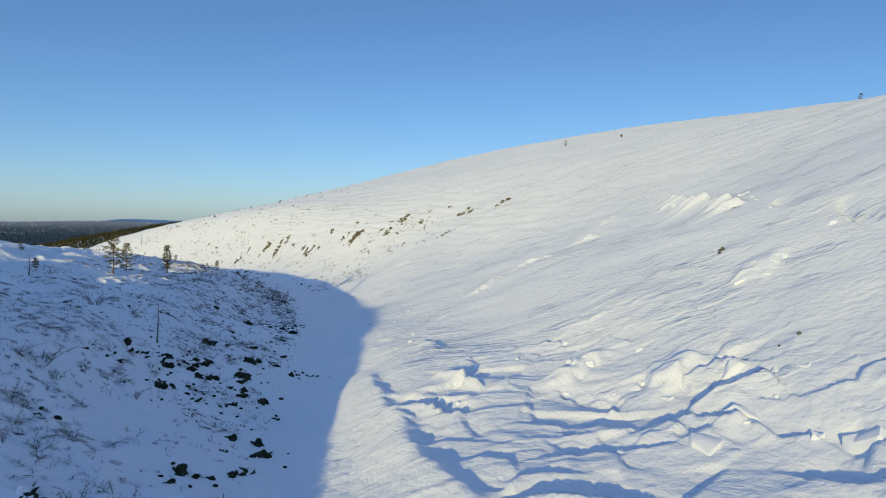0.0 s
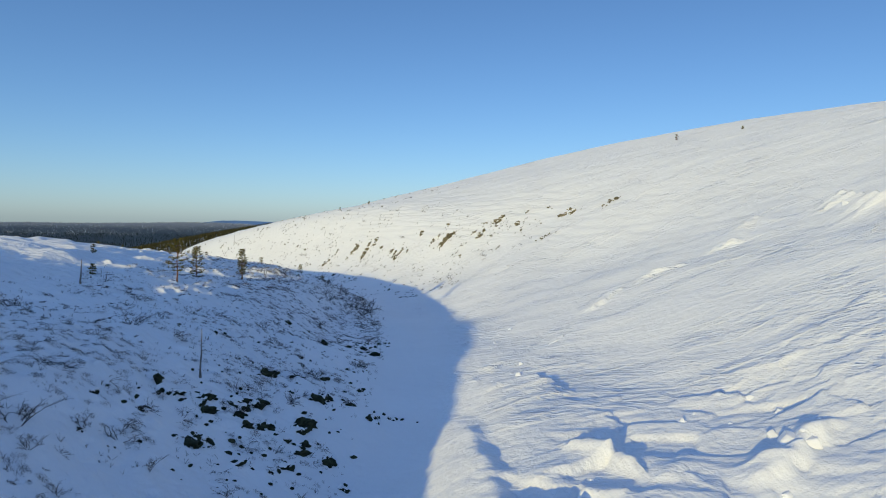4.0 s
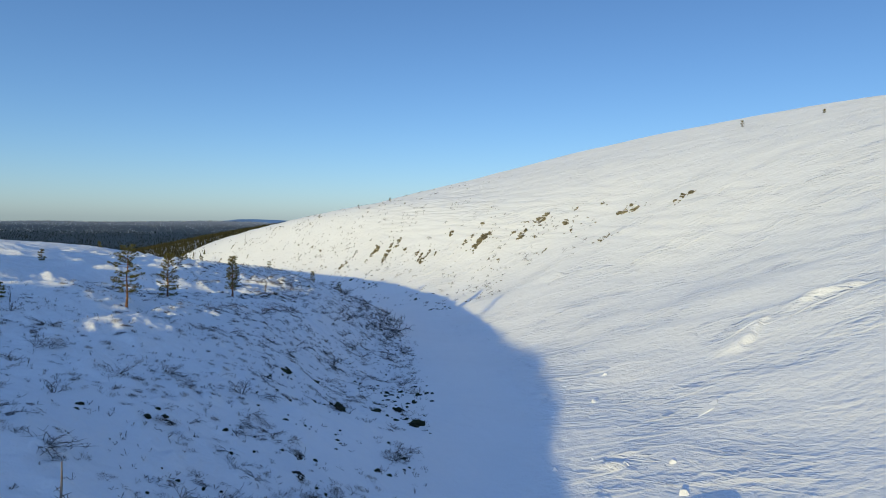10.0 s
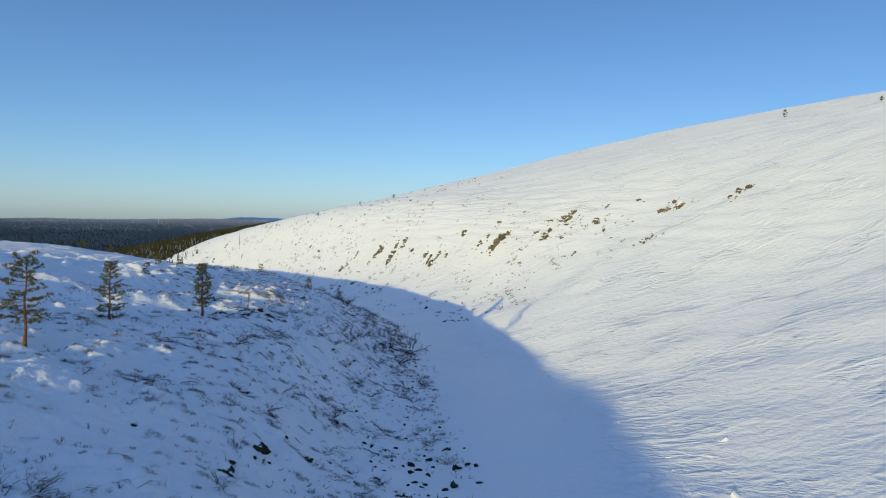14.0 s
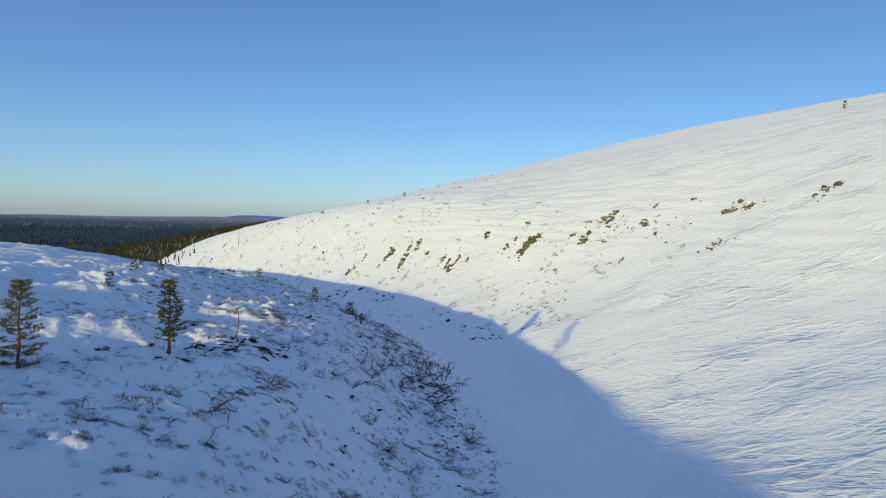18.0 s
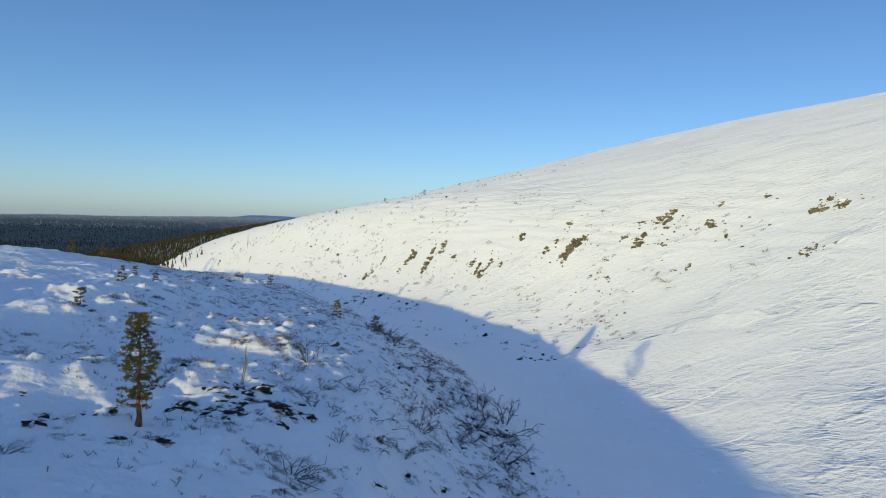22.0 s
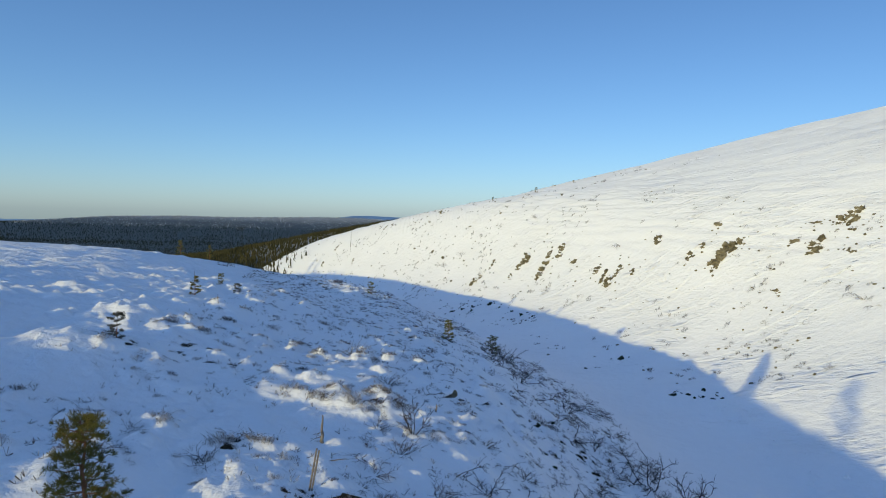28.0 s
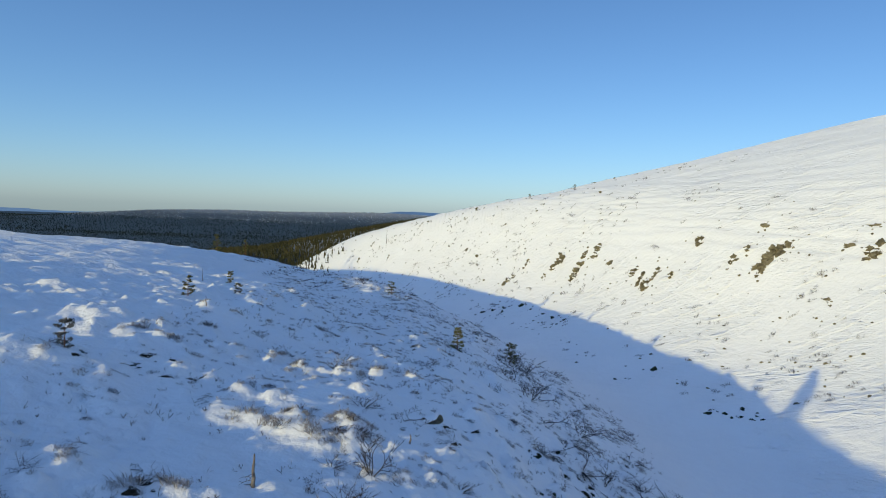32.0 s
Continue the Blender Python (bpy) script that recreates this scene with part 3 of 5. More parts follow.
def pine(name, label, place, height, reach, bare, seed, shape=1.0, mat=None, limbs=44, lean=0.0, top_flat=0.0, girth=0.02):
    """A fell pine: tapered trunk, uneven limbs, needle sprays."""
    rng = random.Random(seed)
    root = thing(name, label, "tree", "")
    x, y = place
    root.location = (x, y, spot(x, y) - 0.1)
    n = 9
    trunk = [Vector((lean * (i / n) ** 1.5 * height + rng.gauss(0, 0.006) * height, rng.gauss(0, 0.006) * height, i / n * height)) for i in range(n + 1)]
    part("trunk", tube(trunk, [height * girth * (1 - 0.88 * i / n) * (1.5 if i == 0 else 1) for i in range(n + 1)], 8), BARK, root, "reddish flaking pine trunk")
    needles = []
    rows = max(5, round(limbs / 4.2))
    size, width = 0.06 + 0.010 * height, 0.004 + 0.0006 * height
    for w in range(rows):
        for i in range(rng.choice((3, 4, 5, 5))):
            f = min(0.98, bare + (1 - bare) * max(0.01, (w + 0.5 + rng.gauss(0, 0.16)) / rows) ** 0.92)
            k = f * n
            c = int(min(k, n - 1))
            at = trunk[c].lerp(trunk[c + 1], k - c)
            s = (f - bare) / (1 - bare)
            out = reach * (0.2 + 0.8 * math.sin(math.pi * min(1, 0.26 + 0.74 * s)) ** shape) * rng.uniform(0.5, 1.15)
            if top_flat:
                out = out * (1 - top_flat) + top_flat * reach * rng.choice((0.25, 0.4, 1.0, 1.15))
            a = w * 1.3 + i * 1.4 + rng.gauss(0, 0.35)
            way = Vector((math.cos(a), math.sin(a), rng.uniform(-0.22, 0.1) + 0.6 * s * s)).normalized()
            mid = at + way * out * 0.55 + Vector((0, 0, -0.05 * out))
            tip = mid + (way + Vector((0, 0, 0.35))).normalized() * out * 0.45
            part("limb", tube([at, mid, tip], [height * girth * 0.26 * (1.1 - 0.7 * f), 0.012, 0.005], 4), BARK, root)
            pads = max(2, round(out * 4))
            for j in range(pads):
                q = 0.42 + 0.58 * (j + 0.7) / pads
                side = Vector((-way.y, way.x, 0)) * rng.gauss(0, 0.17) * out
                p = (at.lerp(mid, q / 0.55) if q < 0.55 else mid.lerp(tip, (q - 0.55) / 0.45)) + side
                for _ in range(7 if height > 3 else 13):
                    around = Vector((rng.gauss(0, 0.075), rng.gauss(0, 0.075), rng.gauss(0.01, 0.03))) * (0.5 + 0.25 * height ** 0.5)
                    needles.append(tuft(rng, p + around, way * 0.6 + Vector((0, 0, 0.45)), size, 15, width))
    for j in range(10):
        needles.append(tuft(rng, trunk[-1] - Vector((0, 0, rng.random() * 0.15 * height)), Vector((0, 0, 1)), 0.07 + 0.011 * height, 12, 0.007 + 0.0018 * height))
    part("crown", joined(*needles), mat or NEEDLES, root, "", False)
    return root


def twiggy(rng, base, way, length, radius, depth, out, droop=0.0):
    """A crooked twig with side twigs, into out."""
    pts, d, p = [base], way.normalized(), base.copy()
    n = 5 if depth else 2
    for i in range(n):
        d = (d + Vector((rng.gauss(0, 0.22), rng.gauss(0, 0.22), rng.gauss(0, 0.16) - droop * i / n))).normalized()
        p = p + d * length / n
        pts.append(p.copy())
    out.append(tube(pts, [radius * (1 - 0.75 * i / n) for i in range(n + 1)], 3))
    if depth:
        for i in range(2, n + 1):
            for _ in range(rng.choice((1, 1, 2))):
                side = (d + Vector((rng.gauss(0, 0.8), rng.gauss(0, 0.8), rng.gauss(0.25, 0.5)))).normalized()
                twiggy(rng, pts[i], side, length * rng.uniform(0.3, 0.55), radius * 0.55, depth - 1, out, droop)


def birch_shape(seed, stems, height, spread, depth, droop, radius=0.022):
    rng = random.Random(seed)
    out = []
    for _ in range(stems):
        a = rng.uniform(0, 2 * math.pi)
        base = Vector((math.cos(a), math.sin(a), 0)) * rng.uniform(0, 0.12) * height - Vector((0, 0, 0.08))
        way = Vector((math.cos(a) * spread, math.sin(a) * spread, 1 - 0.45 * spread))
        twiggy(rng, base, way, height * rng.uniform(0.7, 1.1), radius, depth, out, droop)
    return out


def rock_shape(seed, flat=0.6, rounds=3, rough=0.72):
    """A broken boulder about one metre across."""
    bm = bmesh.new()
    bmesh.ops.create_icosphere(bm, subdivisions=rounds, radius=0.5)
    off = Vector((seed * 7.3, seed * 3.1, seed * 1.7))
    for v in bm.verts:
        c = v.co.normalized()
        k = 1 + rough * noise.noise(c * 1.4 + off) + 0.5 * rough * noise.noise(c * 3.3 + off) + 0.25 * rough * noise.noise(c * 8 + off)
        cut = noise.cell(c * 1.9 + off) * 0.26
        v.co = Vector((c.x * 0.5 * (k + cut), c.y * 0.42 * (k - cut), c.z * 0.5 * flat * (k + cut)))
    geo = [v.co.copy() for v in bm.verts], [tuple(v.index for v in f.verts) for f in bm.faces]
    bm.free()
    return geo


def cap_shape(seed, flat):
    """Snow lying on a boulder's top."""
    v, f = rock_shape(seed, flat, 3)
    keep = [face for face in f if sum(v[i].z for i in face) / 3 > 0.30 * flat + 0.10 * noise.noise(Vector(v[face[0]]) * 4)]
    used = sorted({i for face in keep for i in face})
    at = {i: k for k, i in enumerate(used)}
    return [v[i] * 1.03 + Vector((0, 0, 0.025)) for i in used], [tuple(at[i] for i in face) for face in keep]


def block_shape(seed, flat):
    """An angular block of wind slab about one metre across."""
    rng = random.Random(seed)
    bm = bmesh.new()
    n = rng.choice((5, 6, 6, 7))
    skew = Vector((rng.uniform(-0.25, 0.25), rng.uniform(-0.25, 0.25), 0))
    low = [bm.verts.new((math.cos(a) * 0.5 * r, math.sin(a) * 0.42 * r, -flat * 0.5)) for a, r in ((2 * math.pi * (k + rng.uniform(-0.25, 0.25)) / n, rng.uniform(0.8, 1.15)) for k in range(n))]
    high = [bm.verts.new(v.co * rng.uniform(0.62, 0.97) + skew * flat + Vector((0, 0, flat * rng.uniform(0.45, 1.15)))) for v in low]
    bm.faces.new(high)
    bm.faces.new(low[::-1])
    for k in range(n):
        j = (k + 1) % n
        bm.faces.new((low[k], low[j], high[j], high[k]))
    bmesh.ops.bevel(bm, geom=bm.edges[:], offset=0.028, segments=1, affect="EDGES", profile=0.6)
    bmesh.ops.triangulate(bm, faces=bm.faces[:])
    bmesh.ops.subdivide_edges(bm, edges=[e for e in bm.edges if e.calc_length() > 0.2], cuts=1, use_grid_fill=True)
    bmesh.ops.triangulate(bm, faces=bm.faces[:])
    for v in bm.verts:
        v.co += v.co.normalized() * (0.10 * noise.noise(v.co * 1.9 + Vector((seed, 0, 0))) + 0.02 * noise.noise(v.co * 9 + Vector((0, seed, 0))))
    bm.verts.index_update()
    geo = [v.co.copy() for v in bm.verts], [tuple(v.index for v in f.verts) for f in bm.faces]
    bm.free()
    return geo


def set_down(x, y, turn, size, sink=0.0, tilt=(0, 0), squash=(1, 1, 1)):
    """A pose on the snow: turn and tilt in degrees, size in metres, sink as a share of the size."""
    return pose(x, y, spot(x, y) - sink * size, tilt[0], tilt[1], turn) @ Matrix.Diagonal((size * squash[0], size * squash[1], size * squash[2], 1))


def lay_down(x, y, turn, size, squash=(1, 1, 1)):
    """A pose flat against the slope of the snow."""
    slope = Vector((spot(x - 0.4, y) - spot(x + 0.4, y), spot(x, y - 0.4) - spot(x, y + 0.4), 0.8)).normalized()
    flat = Vector((0, 0, 1)).rotation_difference(slope).to_matrix().to_4x4()
    return Matrix.Translation((x, y, spot(x, y))) @ flat @ Matrix.Rotation(radians(turn), 4, "Z") @ Matrix.Diagonal((size * squash[0], size * squash[1], size * squash[2], 1))


# ---- pines ----
pine("pine", "fell pine with orange trunk and tufted green crown", (-7.5, 111.0), 4.35, 0.8, 0.19, 11, 0.55, None, 84, 0.0, 0.0, 0.024)
pine("pine", "sparse fell pine with flat spreading tiers of needles", (-12.7, 89.2), 4.6, 1.3, 0.26, 12, 0.7, None, 40, 0.01, 0.45)
pine("pine", "narrow fell pine with drooping tiers over bare snow", (-12.65, 103.5), 4.15, 1.0, 0.05, 13, 0.65, None, 66, 0.015, 0.1)
pine("young_pine", "young yellow-green pine on the snowy brow", (0.75, 157.5), 1.9, 0.6, 0.05, 14, 0.6, YOUNG_NEEDLES, 30, 0.0, 0.0, 0.025)
pine("young_pine", "small dark green spruce leaning out of the brow", (5.7, 169.5), 1.9, 0.75, 0.03, 15, 0.5, NEEDLES, 34, 0.05, 0.0, 0.025)
pine("sapling", "frosted pine sapling in windblown snow", (-17.1, 133.8), 1.35, 0.5, 0.05, 16, 0.5, FROST_NEEDLES, 20, 0.03, 0.2, 0.025)
pine("sapling", "slim dark pine sapling beside frosted heather", (-20.4, 155.5), 1.6, 0.5, 0.05, 17, 0.5, NEEDLES, 22, 0.0, 0.0, 0.025)
pine("sapling", "small rusty pine sapling on the spur", (-24.6, 176.7), 1.3, 0.45, 0.05, 18, 0.5, YOUNG_NEEDLES, 16, 0.0, 0.0, 0.025)
pine("sapling", "frosted sapling beside heather on the spur", (-18.8, 162.5), 1.0, 0.45, 0.05, 19, 0.5, FROST_NEEDLES, 14, 0.0, 0.0, 0.025)
pine("sapling", "rusty pine sapling at the gully's edge", (-9.3, 197.2), 1.8, 0.65, 0.05, 20, 0.5, YOUNG_NEEDLES, 22, 0.0, 0.0, 0.025)
pine("sapling", "slim frosted sapling by a drift", (-21.0, 88.0), 1.2, 0.35, 0.05, 21, 0.5, NEEDLES, 14, 0.0, 0.0, 0.025)
pine("sapling", "dark small pine in shaded snow", (-29.0, 118.0), 1.3, 0.4, 0.05, 22, 0.5, NEEDLES, 14, 0.0, 0.0, 0.025)
pine("pine", "tall pine standing above the far woods", (-84.0, 330.0), 8.0, 1.7, 0.08, 23, 0.6, YOUNG_NEEDLES, 60, 0.0)
pine("pine", "tall narrow pine above the far woods", (-75.0, 332.0), 6.8, 1.4, 0.1, 24, 0.6, YOUNG_NEEDLES, 50, 0.0)
for k, (x, y, h) in enumerate(((113.5, 202.1, 1.9), (122.3, 182.4, 1.0), (141.9, 115.0, 1.5), (27.9, 286.1, 1.5), (2.6, 313.6, 1.3), (16.8, 293.0, 1.3))):
    pine("sapling", "lone dark sapling on the bare skyline", (x, y), h, 0.34 * h, 0.1, 30 + k, 0.5, NEEDLES, 14, 0.0, 0.0, 0.025)


# ---- dead wood ----
def dead_trunk(name, label, place, height, seed, lean=(0, 0), stubs=8, radius=0.07):
    rng = random.Random(seed)
    root = thing(name, label, "dead tree")
    root.location = (*place, spot(*place) - 0.1)
    pts = [Vector((lean[0] * i / 6 + rng.gauss(0, 0.015), lean[1] * i / 6 + rng.gauss(0, 0.015), height * i / 6)) for i in range(7)]
    part("trunk", tube(pts, [radius * (1.5 if i == 0 else 1) * (1 - 0.7 * i / 6) for i in range(7)], 7), DEAD_WOOD, root)
    for i in range(stubs):
        f = rng.uniform(0.05, 0.8)
        at = pts[0].lerp(pts[-1], f)
        a = rng.uniform(0, 6.3)
        out = []
        twiggy(rng, at, Vector((math.cos(a), math.sin(a), rng.uniform(-0.2, 0.6))), rng.uniform(0.3, 0.75) * (1.2 - f), 0.02, 0 if i % 3 else 1, out)
        part("branch_stub", joined(*out), DEAD_WOOD, root)
    return root


dead_trunk("snag", "bare grey dead pine trunk with broken branches", (-5.6, 54.1), 3.2, 3, (0.1, 0), 12)
dead_trunk("stump", "tall weathered dead stump in shaded snow", (-20.3, 81.3), 2.4, 4, (0.15, 0), 4, 0.09)
dead_trunk("stump", "short dead stub in the snow", (-19.9, 87.0), 1.0, 5, (0.0, 0), 2, 0.05)
dead_trunk("stump", "grey broken stump with side twigs", (-5.0, 124.0), 1.15, 6, (0.03, 0), 6, 0.075)
dead_trunk("stump", "short dark stub above the snow", (-0.6, 130.5), 0.5, 7, (0.02, 0), 0, 0.06)
dead_trunk("stump", "thin dead stem by the heather", (-27.0, 174.8), 1.6, 8, (0.05, 0), 1, 0.04)
dead_trunk("stump", "thin dead stem on the spur", (-17.0, 150.5), 0.8, 9, (0.0, 0), 0, 0.04)
dead_trunk("stump", "leafless stem on the sunny slope", (-30.5, 358.0), 5.0, 10, (0.2, 0), 8, 0.12)


def leaning_post():
    root = thing("marker_post", "leaning grey wooden post of two boards", "post")
    root.location = (-4.75, 119.7, spot(-4.75, 119.7) - 0.15)
    for name, off in (("board", 0.0), ("board", 0.075)):
        pts = [Vector((off + 0.24 * k / 4, 0.05 * k / 4, (1.5 - off * 0.8) * k / 4)) for k in range(5)]
        part(name, tube(pts, [0.036, 0.034, 0.034, 0.033, 0.03], 4), DEAD_WOOD, root, "", False)
    return root


leaning_post()


def fallen(label, place, turn, length, seed, name="fallen_branch", radius=0.035, twigs=3):
    rng = random.Random(seed)
    root = thing(name, label, "branch")
    root.matrix_basis = pose(*place, spot(*place) + 0.04, 0, 0, turn)
    pts = [Vector((length * (k / 5 - 0.5), rng.gauss(0, 0.03), 0.03 + 0.05 * rng.random())) for k in range(6)]
    part("limb", tube(pts, [radius * (1 - 0.12 * k) for k in range(6)], 6), DEAD_WOOD, root)
    for k in range(twigs):
        out = []
        twiggy(rng, pts[rng.choice((1, 2, 3, 4))], Vector((rng.gauss(0, 1), rng.gauss(0, 1), 0.6)), length * 0.3, radius * 0.35, 1, out)
        part("twig", joined(*out), TWIG, root)
    return root


fallen("short grey board lying on the snow", (-4.2, 122.0), 15, 0.95, 1, "fallen_board", 0.03, 0)
fallen("grey dead limb lying against a boulder", (-0.75, 133.3), 25, 1.3, 2)
fallen("crooked dead limb lying on the brow", (8.4, 138.5), -10, 1.9, 3)
fallen("bent bare limb poking from the snow", (-1.5, 119.6), 30, 1.4, 4)

# ---- boulders and stones ----
ROCKS = []
for k in range(8):
    base = thing("rock", "dark lichened rock bare of snow", "rock", "rocks on the spur")
    part("stone", rock_shape(k + 1, (0.55, 0.7, 0.5, 0.8, 0.6, 0.45, 0.65, 0.9)[k]), ROCK, base)
    if k % 2 == 0:
        part("snow_cap", cap_shape(k + 1, (0.55, 0.7, 0.5, 0.8, 0.6, 0.45, 0.65, 0.9)[k]), BLOCK_SNOW, base, "wind-packed snow on its top")
    ROCKS.append(base)
used = set()
CRUMBS = ([], [])


def lay_rock(x, y, size, k, rng, label, group, mat=None, sink=0.14):
    m = set_down(x, y, rng.uniform(0, 360), size, sink, (rng.gauss(0, 14), rng.gauss(0, 14)), (rng.uniform(0.9, 1.45), rng.uniform(0.65, 1.0), rng.uniform(0.75, 1.2)))
    ob = copy_thing(ROCKS[k], m) if k in used else ROCKS[k]
    ob.matrix_basis = m
    used.add(k)
    tagged(ob, label, "rock", group)
    if mat:
        for c in ob.children:
            if c.name.startswith("stone"):
                c.material_slots[0].link = "OBJECT"
                c.material_slots[0].material = mat


def lay_rocks(places, label, group, kinds, mat=None, sink=0.14, grow=1.0, crumbs=2):
    """Rocks at places of x, y, size: a large one breaks into a cluster, with a few stones about it."""
    rng = random.Random(len(places) * 31 + len(group))
    for x, y, s in places:
        s = s * grow
        if s > 1.25:
            n = 4 if s < 1.6 else 6 if s < 2.1 else 7
            a = rng.uniform(0.6, 1.4)
            for i in range(n):
                d = (i / (n - 1) - 0.5) * s * 0.7
                lay_rock(x + d * math.cos(a) + rng.gauss(0, 0.1) * s, y + d * math.sin(a) + rng.gauss(0, 0.12) * s, s * rng.uniform(0.28, 0.56), rng.choice(kinds), rng, label, group, mat, sink)
        else:
            lay_rock(x, y, s, rng.choice(kinds), rng, label, group, mat, sink)
        for _ in range(crumbs):
            CRUMBS[1 if mat else 0].append((x + rng.gauss(0, 0.6) * (0.6 + s), y + rng.gauss(0, 0.6) * (0.6 + s), rng.uniform(0.18, 0.5)))


ALL = tuple(range(8))
DARK = (1, 3, 5, 7, 0, 2, 4, 6)
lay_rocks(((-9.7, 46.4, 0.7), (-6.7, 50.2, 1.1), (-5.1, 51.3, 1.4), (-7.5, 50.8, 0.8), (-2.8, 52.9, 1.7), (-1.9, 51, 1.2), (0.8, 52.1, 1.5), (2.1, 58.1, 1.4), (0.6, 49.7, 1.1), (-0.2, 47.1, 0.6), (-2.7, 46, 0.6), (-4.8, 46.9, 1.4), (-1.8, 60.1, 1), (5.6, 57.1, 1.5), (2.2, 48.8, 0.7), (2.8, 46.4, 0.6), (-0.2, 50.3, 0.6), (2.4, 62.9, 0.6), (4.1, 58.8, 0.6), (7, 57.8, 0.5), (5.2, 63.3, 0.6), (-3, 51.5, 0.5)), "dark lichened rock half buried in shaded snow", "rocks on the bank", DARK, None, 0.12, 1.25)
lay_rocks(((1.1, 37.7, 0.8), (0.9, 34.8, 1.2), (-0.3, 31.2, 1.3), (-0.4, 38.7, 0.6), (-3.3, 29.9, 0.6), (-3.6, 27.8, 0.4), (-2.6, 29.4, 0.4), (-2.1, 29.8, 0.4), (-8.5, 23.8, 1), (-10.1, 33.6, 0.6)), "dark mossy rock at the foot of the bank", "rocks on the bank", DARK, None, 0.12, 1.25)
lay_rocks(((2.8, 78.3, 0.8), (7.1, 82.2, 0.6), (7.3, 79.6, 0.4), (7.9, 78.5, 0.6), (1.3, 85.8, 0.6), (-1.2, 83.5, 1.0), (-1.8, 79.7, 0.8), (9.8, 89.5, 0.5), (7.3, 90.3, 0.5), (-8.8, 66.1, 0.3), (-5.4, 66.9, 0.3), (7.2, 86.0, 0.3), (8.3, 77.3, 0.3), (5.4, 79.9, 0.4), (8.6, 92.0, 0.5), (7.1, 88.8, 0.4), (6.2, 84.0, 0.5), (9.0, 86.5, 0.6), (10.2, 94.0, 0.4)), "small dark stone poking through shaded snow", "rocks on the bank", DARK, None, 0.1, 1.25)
lay_rocks(((22.6, 181.1, 0.9), (19.5, 180.0, 0.7), (17.1, 215.6, 1.4), (4.4, 243.1, 1.2), (12.8, 230.1, 0.7), (23.2, 164.6, 0.6), (24.4, 163.8, 0.5), (25.1, 162.6, 0.5), (26.0, 164.2, 0.4), (25.7, 161.3, 0.5), (8.6, 239.4, 1.0), (11.5, 235.7, 0.9), (7.9, 237.0, 0.7), (6.2, 241.5, 0.8), (14.5, 224.2, 0.7), (15.7, 219.6, 0.7), (26.4, 161.7, 0.4), (24.1, 165.7, 0.4), (-33.0, 262.0, 1.6)), "dark stone lying in the gully's snow", "stones in the gully", DARK, None, 0.1)
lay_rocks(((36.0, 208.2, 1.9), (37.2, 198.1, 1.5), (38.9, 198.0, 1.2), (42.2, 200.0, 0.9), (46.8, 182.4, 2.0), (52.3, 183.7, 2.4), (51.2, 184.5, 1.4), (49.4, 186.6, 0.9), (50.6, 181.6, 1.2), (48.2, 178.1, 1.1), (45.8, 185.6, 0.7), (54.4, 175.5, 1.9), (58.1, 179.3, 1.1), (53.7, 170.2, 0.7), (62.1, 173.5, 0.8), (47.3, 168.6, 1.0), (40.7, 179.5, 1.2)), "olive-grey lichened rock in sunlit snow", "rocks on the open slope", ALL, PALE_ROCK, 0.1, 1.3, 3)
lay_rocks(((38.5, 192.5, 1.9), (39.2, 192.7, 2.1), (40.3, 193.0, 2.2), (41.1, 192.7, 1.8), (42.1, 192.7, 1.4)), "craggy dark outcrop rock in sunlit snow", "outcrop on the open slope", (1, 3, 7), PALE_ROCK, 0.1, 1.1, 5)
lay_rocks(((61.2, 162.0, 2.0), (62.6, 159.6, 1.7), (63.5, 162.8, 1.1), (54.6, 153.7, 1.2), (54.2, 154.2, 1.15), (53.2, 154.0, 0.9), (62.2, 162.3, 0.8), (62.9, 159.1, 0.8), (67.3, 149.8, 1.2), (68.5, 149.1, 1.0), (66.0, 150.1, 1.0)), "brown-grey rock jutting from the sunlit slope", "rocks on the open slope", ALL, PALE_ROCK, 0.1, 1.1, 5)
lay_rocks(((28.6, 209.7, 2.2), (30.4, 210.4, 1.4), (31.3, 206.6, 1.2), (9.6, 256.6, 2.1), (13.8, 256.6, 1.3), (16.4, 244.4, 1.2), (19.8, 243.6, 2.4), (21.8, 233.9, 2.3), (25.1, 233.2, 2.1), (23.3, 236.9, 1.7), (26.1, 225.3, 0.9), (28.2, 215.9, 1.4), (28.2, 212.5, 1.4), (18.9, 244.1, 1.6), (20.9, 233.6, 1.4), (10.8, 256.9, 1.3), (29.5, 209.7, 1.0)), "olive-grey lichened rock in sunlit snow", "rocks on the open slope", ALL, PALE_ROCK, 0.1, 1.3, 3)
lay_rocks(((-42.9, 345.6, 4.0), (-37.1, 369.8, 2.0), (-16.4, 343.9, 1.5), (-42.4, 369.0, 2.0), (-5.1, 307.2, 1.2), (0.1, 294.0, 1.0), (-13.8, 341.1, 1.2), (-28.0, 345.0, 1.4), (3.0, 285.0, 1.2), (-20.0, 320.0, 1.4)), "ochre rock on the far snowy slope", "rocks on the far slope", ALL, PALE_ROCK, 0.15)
lay_rocks(((40.8, 43.4, 0.9), (40.1, 43.0, 0.5), (29.1, 24.0, 0.42), (27.8, 24.1, 0.2)), "small rusty stone in windblown snow", "stones on the slide", (1, 3), PALE_ROCK, 0.05, 0.8, 0)


